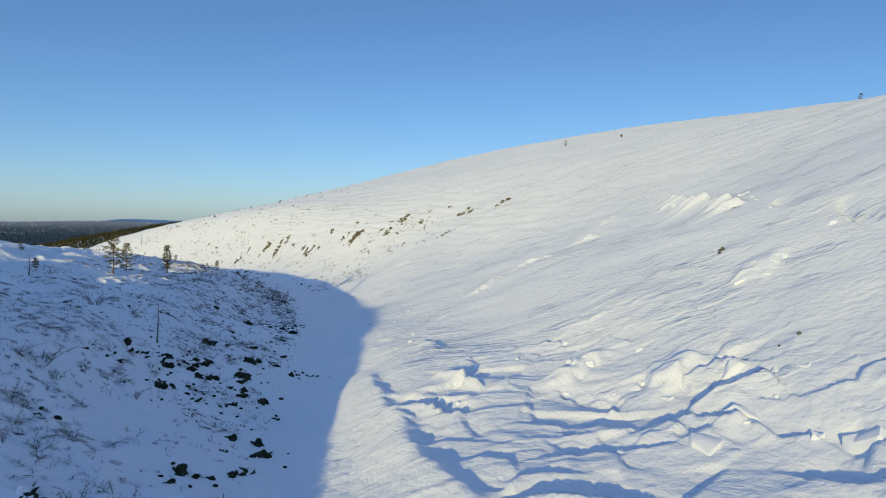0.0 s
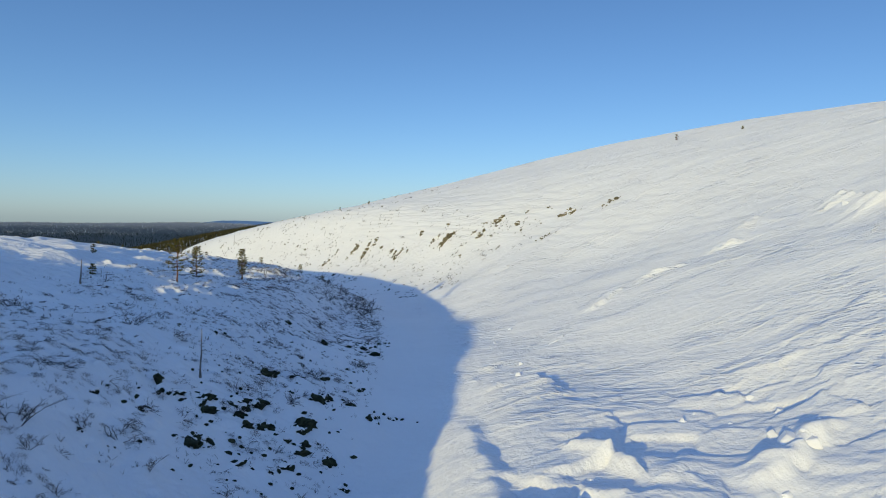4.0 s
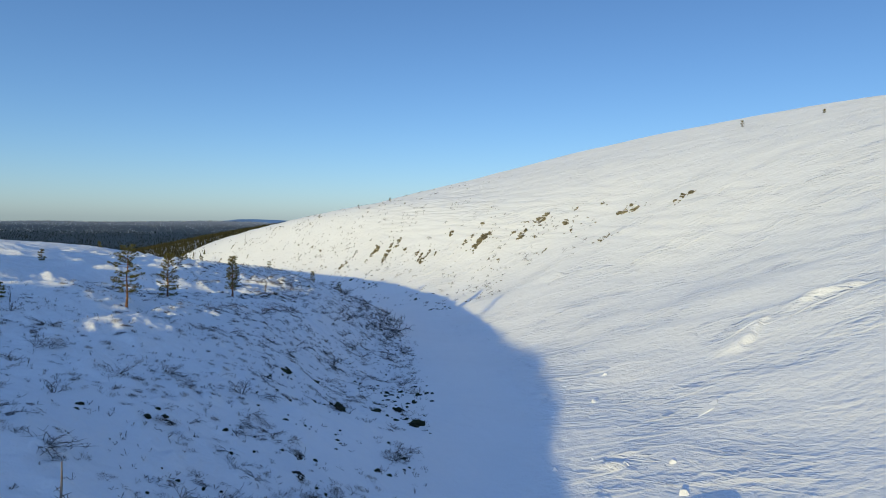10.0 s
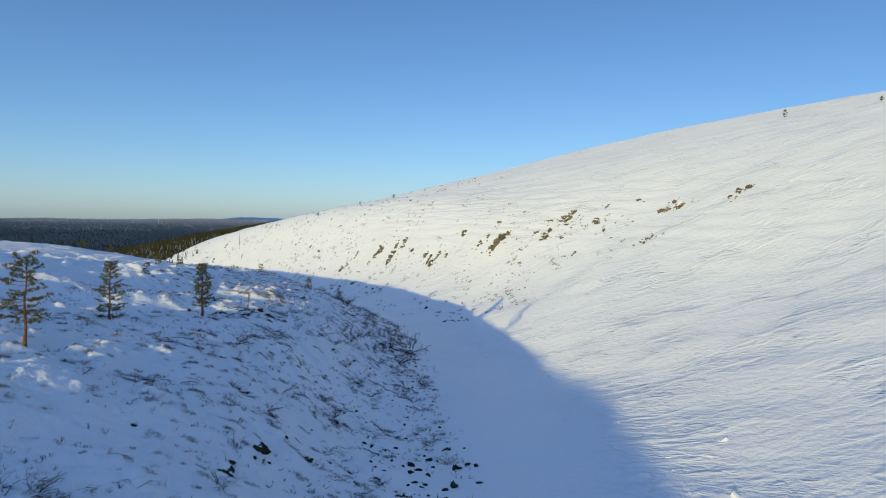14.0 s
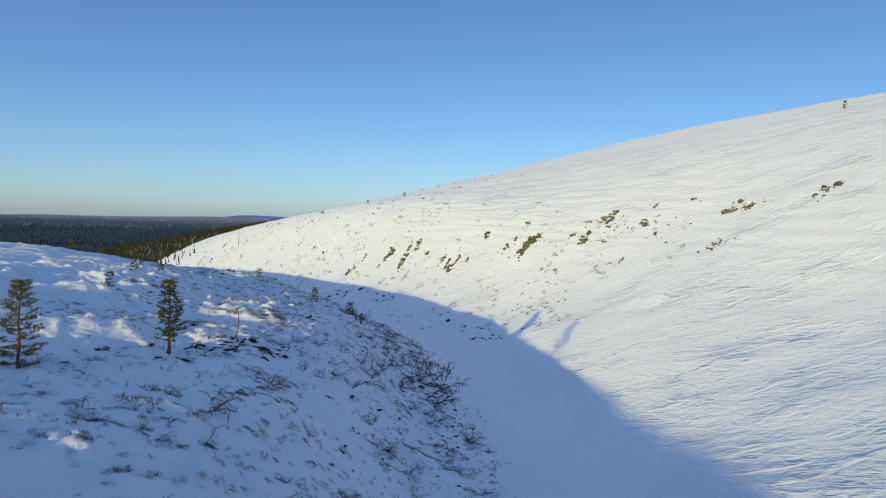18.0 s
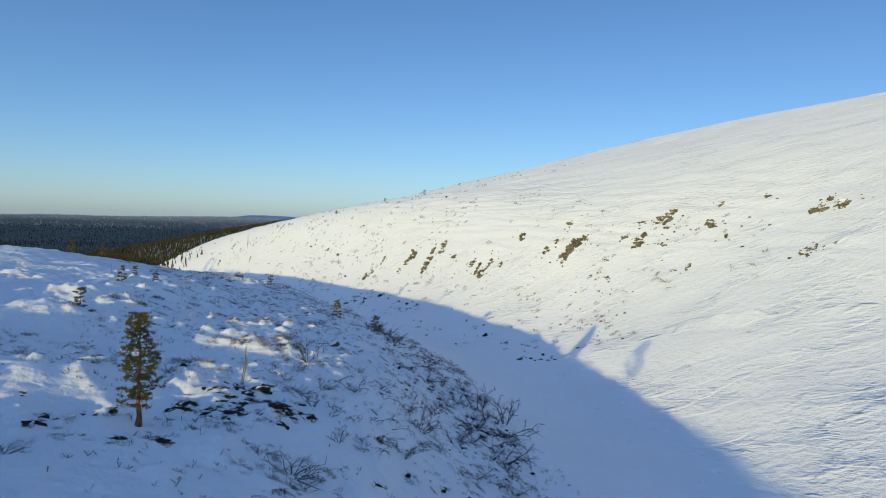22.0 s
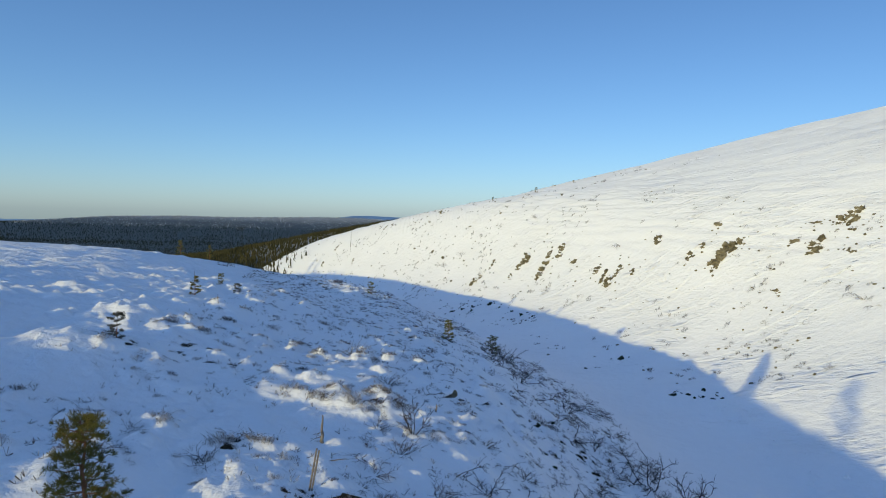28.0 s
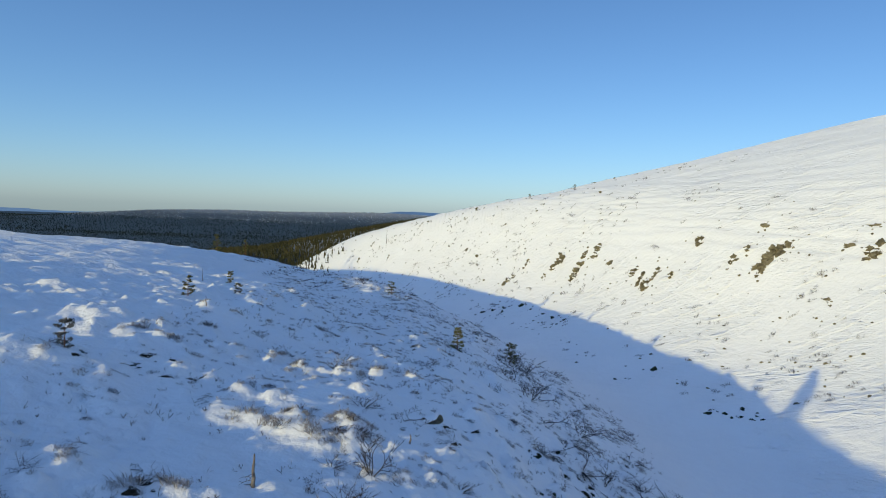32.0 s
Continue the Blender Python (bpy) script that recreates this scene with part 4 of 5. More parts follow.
def small_stones(name, label, places, mat):
    """Stones too small and many to pick apart."""
    r = random.Random(len(places))
    geos = []
    for x, y, size in places:
        v, f = rock_shape(r.randrange(1, 9), 0.7, 1, 0.4)
        m = set_down(x, y, r.uniform(0, 360), size, 0.03, (0, 0), (1.3, 0.9, 1))
        geos.append(([m @ Vector(q) for q in v], f))
    tagged(new(name, mesh_of(name, *joined(*geos), mat)), label, "stones", "", "stuff")


for _ in range(230):
    y = 42 + 20 * random.random() if random.random() < 0.4 else 65 + 75 * random.random()
    CRUMBS[0].append((float(np.interp(y, STATIONS, AXIS)) - random.uniform(3.5, 13), y, random.uniform(0.1, 0.35)))
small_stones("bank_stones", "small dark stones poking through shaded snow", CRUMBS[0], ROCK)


def snowy_boulder():
    root = thing("boulder", "angular grey boulder capped with snow", "rock")
    root.matrix_basis = set_down(0.05, 134.1, 35, 1.0, -0.05, (0, -16), (1.3, 0.75, 0.8))
    stone = block_shape(5, 0.6)
    part("stone", stone, PALE_ROCK, root)
    part("snow_cap", ([Vector((q.x * 0.86 - 0.05, q.y * 0.86, q.z * 0.3 + 0.24)) for q in stone[0]], stone[1]), BLOCK_SNOW, root, "smooth white snow cap")


snowy_boulder()

# ---- blocks of the snow slide ----
BLOCKS = [thing("snow_block", "broken block of wind-packed snow", "snow block", "blocks of the snow slide") for _ in range(7)]
for k, base in enumerate(BLOCKS):
    part("block", block_shape(60 + k, (0.35, 0.5, 0.28, 0.6, 0.4, 0.3, 0.45)[k]), BLOCK_SNOW, base).data.set_sharp_from_angle(angle=radians(20))
laid = set()


def lay_block(x, y, s, k, turn, tilt, label, sink=0.0, squash=(1, 1, 1)):
    m = set_down(x, y, turn, s, sink, tilt, squash)
    ob = copy_thing(BLOCKS[k], m) if k in laid else BLOCKS[k]
    ob.matrix_basis = m
    laid.add(k)
    tagged(ob, label)


for k, (x, y, s) in enumerate(((19.7, 23.1, 2.2), (19.3, 19.8, 2.8), (22.7, 20.3, 2.6), (25.4, 24.8, 1.8), (22.0, 29.3, 1.5), (18.3, 28.3, 1.4), (18.2, 31.3, 1.5), (22.0, 35.1, 1.8), (24.7, 42.2, 1.2), (18.5, 26.3, 1.3), (23.3, 14.8, 2.0), (22.3, 26.0, 1.3), (26.3, 39.3, 1.3))):
    lay_block(x, y, s, k % 7, k * 67 % 360, ((k * 37 % 31) - 15, (k * 53 % 35) - 17), "large tilted slab of wind-packed snow" if s > 2.1 else "broken block of wind-packed snow", 0.16, (1.25, 0.9, 0.66))
for k, (x, y, s) in enumerate(((16.8, 40.5, 1.2), (15.9, 30.4, 1.0), (38.3, 35.2, 1.6), (44.7, 36.0, 1.3), (38.4, 28.9, 1.0), (50.5, 48.8, 1.4), (36.4, 80.4, 1.0), (16.0, 21.4, 0.8))):
    lay_block(x, y, s, (k * 3 + 1) % 7, k * 83 % 360, ((k * 41 % 15) - 7, (k * 59 % 19) - 9), "drifted-over block of snow on the open slope" if x > 30 else "broken block of wind-packed snow", 0.12, (1, 1, 0.7))
for k, (x, y, s) in enumerate(((35.5, 35.0, 1.6), (36.8, 35.4, 1.3), (38.0, 35.8, 1.7), (39.2, 35.2, 1.1), (36.3, 33.8, 1.0), (37.4, 34.3, 0.8), (60.0, 75.0, 1.9), (60.4, 72.0, 1.4), (60.9, 68.5, 2.0), (61.2, 65.0, 1.5), (61.0, 62.6, 1.8), (58.0, 58.4, 1.6), (56.4, 55.6, 1.2), (51.0, 48.4, 1.3))):
    lay_block(x, y, s, (k * 5 + 2) % 7, k * 71 % 360, ((k * 43 % 17) - 8, (k * 31 % 19) - 9), "wind-cut slab of snow on the open slope", 0.18, (1.3, 0.8, 0.75))
lay_block(25.0, 71.4, 1.0, 2, 32, (-6, -11), "long tilted slab of wind-carved snow", 0.12, (3.3, 1.1, 1.5))
rng = random.Random(77)
for _ in range(40):
    x, y = rng.uniform(12, 27), rng.uniform(10, 42)
    lay_block(x, y, rng.choice((0.3, 0.4, 0.5, 0.7, 0.9)), rng.randrange(7), rng.uniform(0, 360), (rng.gauss(0, 14), rng.gauss(0, 14)), "small lump of broken snow crust", 0.12)
for _ in range(60):
    y = rng.uniform(60, 150)
    x = float(np.interp(y, STATIONS, AXIS)) + rng.gauss(7.5, 1.6)
    lay_block(x, y, rng.choice((0.25, 0.35, 0.5, 0.7)), rng.randrange(7), rng.uniform(0, 360), (rng.gauss(0, 14), rng.gauss(0, 14)), "small lump of fallen snow at the slope's foot", 0.14)

# ---- birches and shrubs ----
BUSHES = []
for k, (stems, height, spread, droop) in enumerate(((7, 1.0, 0.7, 0.0), (5, 1.0, 0.5, 0.0), (6, 1.0, 1.0, 0.5), (5, 1.0, 0.9, 0.2))):
    base = thing("birch_shrub", "bare crooked birch shrub in snow", "shrub", "birch shrubs on the spur")
    for i in range(stems):
        part("stem", joined(*birch_shape(200 + 20 * k + i, 1, height, spread, 2, droop)), TWIG, base)
    BUSHES.append(base)
LOW = []
for k, (stems, spread, droop) in enumerate(((12, 1.1, 0.3), (10, 1.3, 0.8), (13, 0.9, 0.1), (9, 1.2, 0.6))):
    geo = joined(*birch_shape(300 + k, stems, 1.0, spread, 1, droop, 0.02))
    LOW.append([geo, None, mesh_of("dwarf_shrub", *geo, TWIG), mesh_of("dwarf_shrub", *geo, FROST_TWIG)])
grown = set()


def plant(x, y, s, k, label, squash=1.0, group="birch shrubs on the spur"):
    m = set_down(x, y, rng.uniform(0, 360), s, 0.02, (rng.gauss(0, 6), rng.gauss(0, 6)), (1, 1, squash))
    ob = copy_thing(BUSHES[k], m) if k in grown else BUSHES[k]
    ob.matrix_basis = m
    grown.add(k)
    tagged(ob, label, "shrub", group)


def plant_low(x, y, s, k, label, squash, frost, group):
    ob = new("dwarf_shrub", LOW[k][3 if frost else 2])
    ob.matrix_basis = set_down(x, y, rng.uniform(0, 360), s, 0.02, (rng.gauss(0, 8), rng.gauss(0, 8)), (1, 1, squash))
    tagged(ob, label, "shrub", group)


BROW = ((11.5, 135.9, 2.3), (13.3, 134.3, 2.6), (11.1, 125.7, 2.2), (6.0, 149.5, 1.6), (6.3, 144.9, 1.8), (7.1, 140.1, 1.4), (5.3, 123.7, 1.7), (6.9, 129.2, 1.5), (2.1, 119.3, 1.4), (1.2, 122.7, 1.2), (0.0, 123.2, 1.2), (2.9, 124.4, 1.3), (4.7, 125.6, 1.3), (-1.0, 117.3, 1.1), (0.6, 116.8, 1.1), (4.9, 154.5, 1.6), (2.1, 126.5, 1.0), (3.0, 119.7, 1.3), (9.8, 136.6, 1.4), (0.2, 113.4, 1.0), (1.8, 115.8, 1.1), (-0.6, 120.7, 0.9), (12.4, 131.0, 2.4), (7.8, 138.8, 1.8))
for k, (x, y, s) in enumerate(BROW):
    plant(x, y, s * 0.85, (0, 1, 3, 0, 3, 2)[k % 6], "bare crooked mountain birch on the gully's brow" if s > 1.5 else "bare wind-bent birch shrub in snow", 1.0 if s > 1.5 else 0.75)
plant(-1.6, 126.5, 1.25, 1, "small lone leafless birch in smooth snow", 1.15)
plant(-3.7, 100.4, 1.5, 3, "leafless birch shrub with red-brown twigs", 1.0)
for k, (x, y, s) in enumerate(((-10.9, 40.2, 1.5), (-9.2, 42.7, 0.9), (-7.8, 45.0, 0.9), (-3.6, 44.6, 0.8), (-6.1, 41.4, 0.8), (-2.8, 41.8, 0.8), (-6.7, 32.7, 1.2), (-8.1, 31.8, 1.2), (-11.2, 33.9, 1.0), (-10.1, 38.9, 0.9), (-3.3, 97.2, 1.2), (1.8, 114.9, 1.1), (3.5, 116.9, 1.1), (4.5, 111.8, 1.1), (-5.2, 88.0, 0.9), (-7.5, 73.7, 0.8), (-6.7, 74.2, 0.8), (-2.6, 72.9, 1.1), (-1.6, 74.2, 0.9), (-5.2, 75.3, 0.8), (-11.0, 60.8, 1.4), (-10.2, 67.1, 1.0))):
    plant(x, y, s * 0.95, k % 4, "bare shrub half buried in shaded snow", 0.7)
for k in range(34):
    y = rng.uniform(112, 178)
    x = float(np.interp(y, STATIONS, AXIS)) - rng.uniform(3.8, 9.5) - (4 if y > 150 else 0)
    plant(x, y, rng.uniform(0.8, 1.5), rng.randrange(4), "crooked bare birch in the thicket on the brow", rng.uniform(0.7, 1.0))
for k, (x, y, s) in enumerate(((-8.2, 22.8, 1.1), (-6.9, 24.2, 1.2), (-5.6, 25.0, 1.1), (-6.2, 23.6, 0.9), (-10.6, 31.8, 0.9), (-11.3, 34.3, 0.8), (-7.8, 44.5, 0.9), (-4.9, 24.6, 0.8), (-9.0, 25.6, 0.8), (-7.5, 26.5, 0.7))):
    plant(x, y, s * 0.9, (2, 0, 3)[k % 3], "dark bushy clump of bare twigs in shaded snow", 0.62)
# low shrubs scattered over the spur
def shrub_spot(r):
    """A place on the spur where shrubs grow: thickest along the gully's brow."""
    while True:
        y = r.uniform(26, 225)
        if y > 160 and r.random() < 0.5:
            continue
        u = -r.uniform(3.5, 36) if r.random() < 0.45 else -r.uniform(3.6, 21)
        x = float(np.interp(y, STATIONS, AXIS)) + u
        thick = 0.22 if (95 < y < 165 and u > -15) or y < 62 else 0.1
        if noise.noise(Vector((x / 5, y / 5, 7))) + thick > 0.25 * r.random() and not (y < 48 and -7 < x < 3 and r.random() < 0.7):
            return x, y


for _ in range(250):
    x, y = shrub_spot(rng)
    frost = rng.random() < 0.3
    plant_low(x, y, rng.uniform(0.55, 1.3), rng.randrange(4), "low frosted dwarf shrub in snow" if frost else "low dark dwarf shrub bent over snow", rng.uniform(0.35, 0.75), frost, "dwarf shrubs on the spur")


def spray(r, size, blades, flat, wide=0.011, short=0.25, tall=0.75):
    """A low bush of fine bent stalks, swept by the wind to one side."""
    verts, faces = [], []
    for _ in range(blades):
        a, d = r.uniform(0, 6.28), r.random() ** 0.7
        at = Vector((math.cos(a) * d * 0.55, math.sin(a) * d * 0.4, -0.03)) * size
        way = Vector((math.cos(a) * 0.5 + 0.45 + r.gauss(0, 0.35), math.sin(a) * 0.5 + r.gauss(0, 0.35), r.uniform(0.3, 1.1) * flat)).normalized()
        k, long = len(verts), size * r.uniform(short, tall)
        side = way.cross(Vector((r.gauss(0, 1), r.gauss(0, 1), r.gauss(0, 1)))).normalized() * wide
        mid = at + way * long * 0.55
        end = mid + (way + Vector((0.25, r.gauss(0, 0.3), r.gauss(-0.25, 0.3)))).normalized() * long * 0.45
        verts += [at - side, at + side, mid - side * 0.8, mid + side * 0.8, end]
        faces += [(k, k + 1, k + 3, k + 2), (k + 2, k + 3, k + 4)]
    return verts, faces


def thicket():
    """The rest of the small shrubs on the spur."""
    r = random.Random(9)
    kinds = [spray(r, 1.0, r.randrange(34, 60), 1.1, 0.009) for _ in range(9)]
    dark, grey, frosted = [], [], []
    for _ in range(1150):
        x, y = shrub_spot(r)
        if y > 120 and float(crowding(np.array([x]), np.array([y]))[0]) + 0.2 < r.random() or -9 < x < -1 and 33 < y < 43:
            continue
        here = (frosted if r.random() < 0.6 else grey if r.random() < 0.7 else dark) if y > 120 else dark if r.random() < 0.7 else grey
        lie, big = r.uniform(0, 360), r.uniform(0.24, 0.56)
        for _ in range(r.choice((1, 2, 3, 3, 4))):
            m = lay_down(x + r.gauss(0, 0.6) * big, y + r.gauss(0, 0.4) * big, lie + r.gauss(0, 30), big * r.uniform(0.6, 1.1), (1.1, 0.9, r.uniform(0.5, 1.0)))
            v, f = kinds[r.randrange(9)]
            here.append(([m @ q for q in v], f))
    for _ in range(420):
        x, y = shrub_spot(r)
        m = lay_down(x, y, r.uniform(0, 360), r.uniform(0.35, 0.85), (1, 1, r.uniform(0.4, 0.8)))
        v, f = LOW[r.randrange(4)][0]
        (dark if r.random() < (0.75 if y < 120 else 0.3) else grey).append(([m @ q for q in v], f))
    tagged(new("shrub_thicket", mesh_of("shrub_thicket", *joined(*dark), TWIG)), "small dark shrubs sprinkled over the snowy spur", "shrubs", "", "stuff")
    tagged(new("frosted_thicket", mesh_of("frosted_thicket", *joined(*frosted), FROST_TWIG)), "small frosted shrubs on the spur's far part", "shrubs", "", "stuff")
    tagged(new("grey_thicket", mesh_of("grey_thicket", *joined(*grey), GREY_TWIG)), "low grey twigs bent over the snowy spur", "shrubs", "", "stuff")


def far_scrub():
    """Dark scrub where the spur runs down to the gully's far end."""
    r = random.Random(21)
    kinds = [spray(r, 1.0, 30, 1.7, 0.02) for _ in range(6)]
    geos = []
    for _ in range(300):
        y = r.uniform(205, 320)
        x = float(np.interp(y, STATIONS, AXIS)) - r.uniform(-2, 42) ** 1.0
        if noise.noise(Vector((x / 7, y / 12, 2))) < -0.1:
            continue
        m = lay_down(x, y, r.uniform(0, 360), r.uniform(0.6, 1.5), (1, 1, r.uniform(0.6, 1.2)))
        v, f = kinds[r.randrange(6)]
        geos.append(([m @ q for q in v], f))
        if r.random() < 0.4:
            CRUMBS[1].append((x + r.gauss(0, 2), y + r.gauss(0, 3), r.uniform(0.3, 0.7)))
    tagged(new("far_scrub", mesh_of("far_scrub", *joined(*geos), TWIG)), "dark scrub at the gully's shaded far end", "shrubs", "", "stuff")


def heather_clumps():
    """Frosted heather on the hummocks of the spur: the near clumps singly, the rest as one."""
    r = random.Random(12)
    kinds = []
    for k in range(5):
        v, f = spray(r, 1.0, 140, 1.8, 0.009, 0.12, 0.42)
        kinds.append(((v, f), mesh_of("heather_clump", v, f, FROST_TWIG), mesh_of("heather_clump", v, f, GREY_TWIG if k % 2 else TWIG)))
    jx, jy = (q.ravel().astype(float) for q in np.meshgrid(np.arange(-32, 10), np.arange(24, 185)))
    x, y = (jx + 0.1 + 0.8 * lattice(jx, jy, 70)) * 1.5, (jy + 0.1 + 0.8 * lattice(jx, jy, 71)) * 1.3
    u = x - np.interp(y, STATIONS, AXIS)
    keep = (lattice(jx, jy, 72) < 0.75) & (crowding(x, y) > 0.12) & (u < -5) & (u > -36)
    small = [spray(r, 1.0, 52, 2.2, 0.010, 0.14, 0.5) for _ in range(6)]
    rest, brown, made = [], [], 0
    for px, py in MOUNDS:
        for _ in range(2):
            ob = new("heather_clump", kinds[r.randrange(5)][1 if r.random() < 0.6 else 2])
            ob.matrix_basis = lay_down(px + r.gauss(0.1, 0.25), py + r.gauss(0, 0.2), r.uniform(0, 360), r.uniform(0.6, 1.0), (1.1, 0.9, 0.8))
            tagged(ob, "sunlit frosted heather clump on its snow mound", "heather", "heather clumps on the spur")
    for px, py, h2 in zip(x[keep], y[keep], lattice(jx, jy, 73)[keep]):
        size = (0.3 + 0.3 * h2) * r.uniform(0.7, 1.3)
        m = lay_down(px, py, r.uniform(0, 360), size, (1.1, 1.0, r.uniform(0.6, 0.95)))
        k, frost = r.randrange(5), r.random() < (0.55 if py < 118 else 0.75)
        for _ in range(r.choice((1, 2, 2, 3))):
            v, f = small[r.randrange(6)]
            near = lay_down(px + r.gauss(0, 0.7), py + r.gauss(0, 0.6), r.uniform(0, 360), r.uniform(0.2, 0.5), (1, 1, r.uniform(0.6, 1.1)))
            (rest if r.random() < (0.45 if py < 118 else 0.75) else brown).append(([near @ q for q in v], f))
        if 112 < py < 166 and px > -24 and made < 280:
            ob = new("heather_clump", kinds[k][1 if frost else 2])
            ob.matrix_basis = m
            tagged(ob, "frosted heather clump on a snowy hummock" if frost else "grey-brown heather clump on a snowy hummock", "heather", "heather clumps on the spur")
            made += 1
        else:
            (rest if frost else brown).append(([m @ q for q in kinds[k][0][0]], kinds[k][0][1]))
    tagged(new("hummock_heather", mesh_of("hummock_heather", *joined(*rest), FROST_TWIG)), "frosted heather on snowy hummocks further off", "heather", "", "stuff")
    tagged(new("brown_heather", mesh_of("brown_heather", *joined(*brown), TWIG)), "brown heather on snowy hummocks further off", "heather", "", "stuff")


def slope_scrub():
    """Fine scrub and heather along the foot of the sunny slope."""
    r = random.Random(15)
    kinds = [spray(r, 1.0, 40, 1.5, 0.014, 0.15, 0.6) for _ in range(5)]
    geos = []
    while len(geos) < 560:
        y = r.uniform(160, 380)
        x = float(np.interp(y, STATIONS, AXIS)) + r.uniform(9, 46) * (0.6 + 0.4 * r.random())
        if noise.noise(Vector((x / 9, y / 14, 4))) + 0.5 * noise.noise(Vector((x / 3, y / 4, 6))) < 0.05:
            continue
        size = r.uniform(0.4, 1.0)
        m = lay_down(x, y, r.uniform(0, 360), size, (1, 1, r.uniform(0.5, 1.1)))
        v, f = kinds[r.randrange(5)]
        geos.append(([m @ q for q in v], f))
        if r.random() < 0.6:
            CRUMBS[1].append((x + r.gauss(0, 1.5), y + r.gauss(0, 2), r.uniform(0.15, 0.5)))
    for _ in range(330):
        y = r.uniform(255, 430)
        x = float(np.interp(y, STATIONS, AXIS)) + r.uniform(10, 75)
        if r.random() < 0.5:
            v, f = kinds[r.randrange(5)]
            m = lay_down(x, y, r.uniform(0, 360), r.uniform(0.5, 1.4), (1, 1, r.uniform(0.6, 1.2)))
            geos.append(([m @ q for q in v], f))
        else:
            CRUMBS[1].append((x, y, r.uniform(0.25, 0.8)))
    tagged(new("slope_scrub", mesh_of("slope_scrub", *joined(*geos[::2]), GREY_TWIG)), "fine grey scrub along the foot of the sunny slope", "shrubs", "", "stuff")
    tagged(new("brown_scrub", mesh_of("brown_scrub", *joined(*geos[1::2]), TWIG)), "fine brown scrub along the foot of the sunny slope", "shrubs", "", "stuff")


thicket()
far_scrub()
heather_clumps()
slope_scrub()
small_stones("slope_stones", "small brown stones in the sunlit snow", CRUMBS[1], PALE_ROCK)
for x, y, s in ((22.6, 213.0, 1.8), (25.6, 203.8, 1.7), (30.3, 162.1, 0.8), (35.4, 159.5, 0.8), (43.6, 144.7, 0.6), (39.9, 143.2, 0.6), (44.4, 171.0, 1.4), (44.2, 168.4, 1.3), (43.9, 166.4, 1.1), (32.0, 216.0, 1.6), (8.8, 253.3, 1.8), (23.3, 255.9, 1.3), (0.1, 294.0, 1.8), (50.0, 158.1, 1.0), (48.8, 155.4, 1.0), (48.8, 160.6, 1.0), (14.0, 243.6, 1.6), (24.9, 212.9, 1.3), (20.9, 225.0, 1.4), (7.6, 275.4, 1.7), (3.2, 279.3, 1.7), (-6.0, 300.0, 1.6), (12.0, 265.0, 1.5), (-15.0, 318.0, 1.6)):
    plant_low(x, y, s, rng.randrange(4), "frosted bare shrub on the sunlit slope", 0.8, True, "shrubs on the open slope")


# ---- dark heath laid bare by the wind ----
def heath_shape(seed):
    """A ragged mat about one metre long, its low places under the snow."""
    n, off = 16, Vector((seed * 5.3, seed * 2.9, 0))
    verts, faces = [], []
    for j in range(n):
        for i in range(n):
            q = Vector((i / (n - 1) - 0.5, j / (n - 1) - 0.5, 0)) * 1.8
            h = 0.12 * noise.noise(q * 2.6 + off) + 0.12 * noise.noise(q * 6 + off) + 0.035 - 0.2 * (q.length / 0.9) ** 2
            verts.append(Vector((q.x + 0.05 * noise.noise(q * 5 + off), q.y + 0.05 * noise.noise(q * 5 - off), max(h, -0.15))))
            if i and j:
                k = j * n + i
                faces.append((k - n - 1, k - n, k, k - 1))
    return verts, faces


CUSHIONS = [thing("heath_cushion", "dark crowberry cushion bare of snow", "heath", "heath cushions on the spur") for _ in range(4)]
for k, base in enumerate(CUSHIONS):
    part("cushion", heath_shape(90 + k), HEATH, base)
    tagged(part("stalk_tuft", spray(random.Random(k), 1.0, 40, 0.9, 0.008), TWIG, base, "fine dark stalks", False), "fine dark stalks", "", "", "stuff")
spread_out = set()


def lay_heath(places, label):
    bits = []
    for x, y, s in places:
        many = 1 if s < 0.5 else 3 if s < 0.9 else 5
        bits += [(x + rng.gauss(0, 0.45) * s * (many > 1), y + rng.gauss(0, 0.45) * s * (many > 1), s * rng.uniform(0.3, 0.55) if many > 1 else s) for _ in range(many)]
    for x, y, s in bits:
        k = rng.randrange(4)
        m = lay_down(x, y, rng.uniform(0, 360), s * 0.9, (rng.uniform(0.9, 1.35), 0.85, 1.0))
        ob = copy_thing(CUSHIONS[k], m) if k in spread_out else CUSHIONS[k]
        ob.matrix_basis = m
        spread_out.add(k)
        tagged(ob, label)


lay_heath(((-6.9, 109.7, 1.3), (-10.4, 111.4, 1.3), (-9.0, 111.5, 0.7), (-12.7, 114.0, 0.5), (-9.0, 109.4, 0.3), (-11.2, 111.0, 0.6), (-7.8, 122.9, 0.5)), "dark crowberry cushion under the pine")
lay_heath(((-5.9, 114.9, 1.3), (-4.8, 115.3, 1.3), (-4.4, 113.5, 1.0), (-4.4, 118.9, 1.2), (-2.6, 117.2, 1.3), (-2.6, 115.6, 0.9), (-2.2, 114.8, 0.9), (-4.6, 119.4, 0.9), (-3.7, 116.9, 0.9), (-3.0, 115.9, 0.7), (-3.4, 119.0, 0.9), (-5.4, 117.6, 0.9), (-1.4, 116.3, 0.9), (-5.2, 113.9, 0.9), (-3.3, 114.2, 0.9)), "dark crowberry cushion bare of snow")
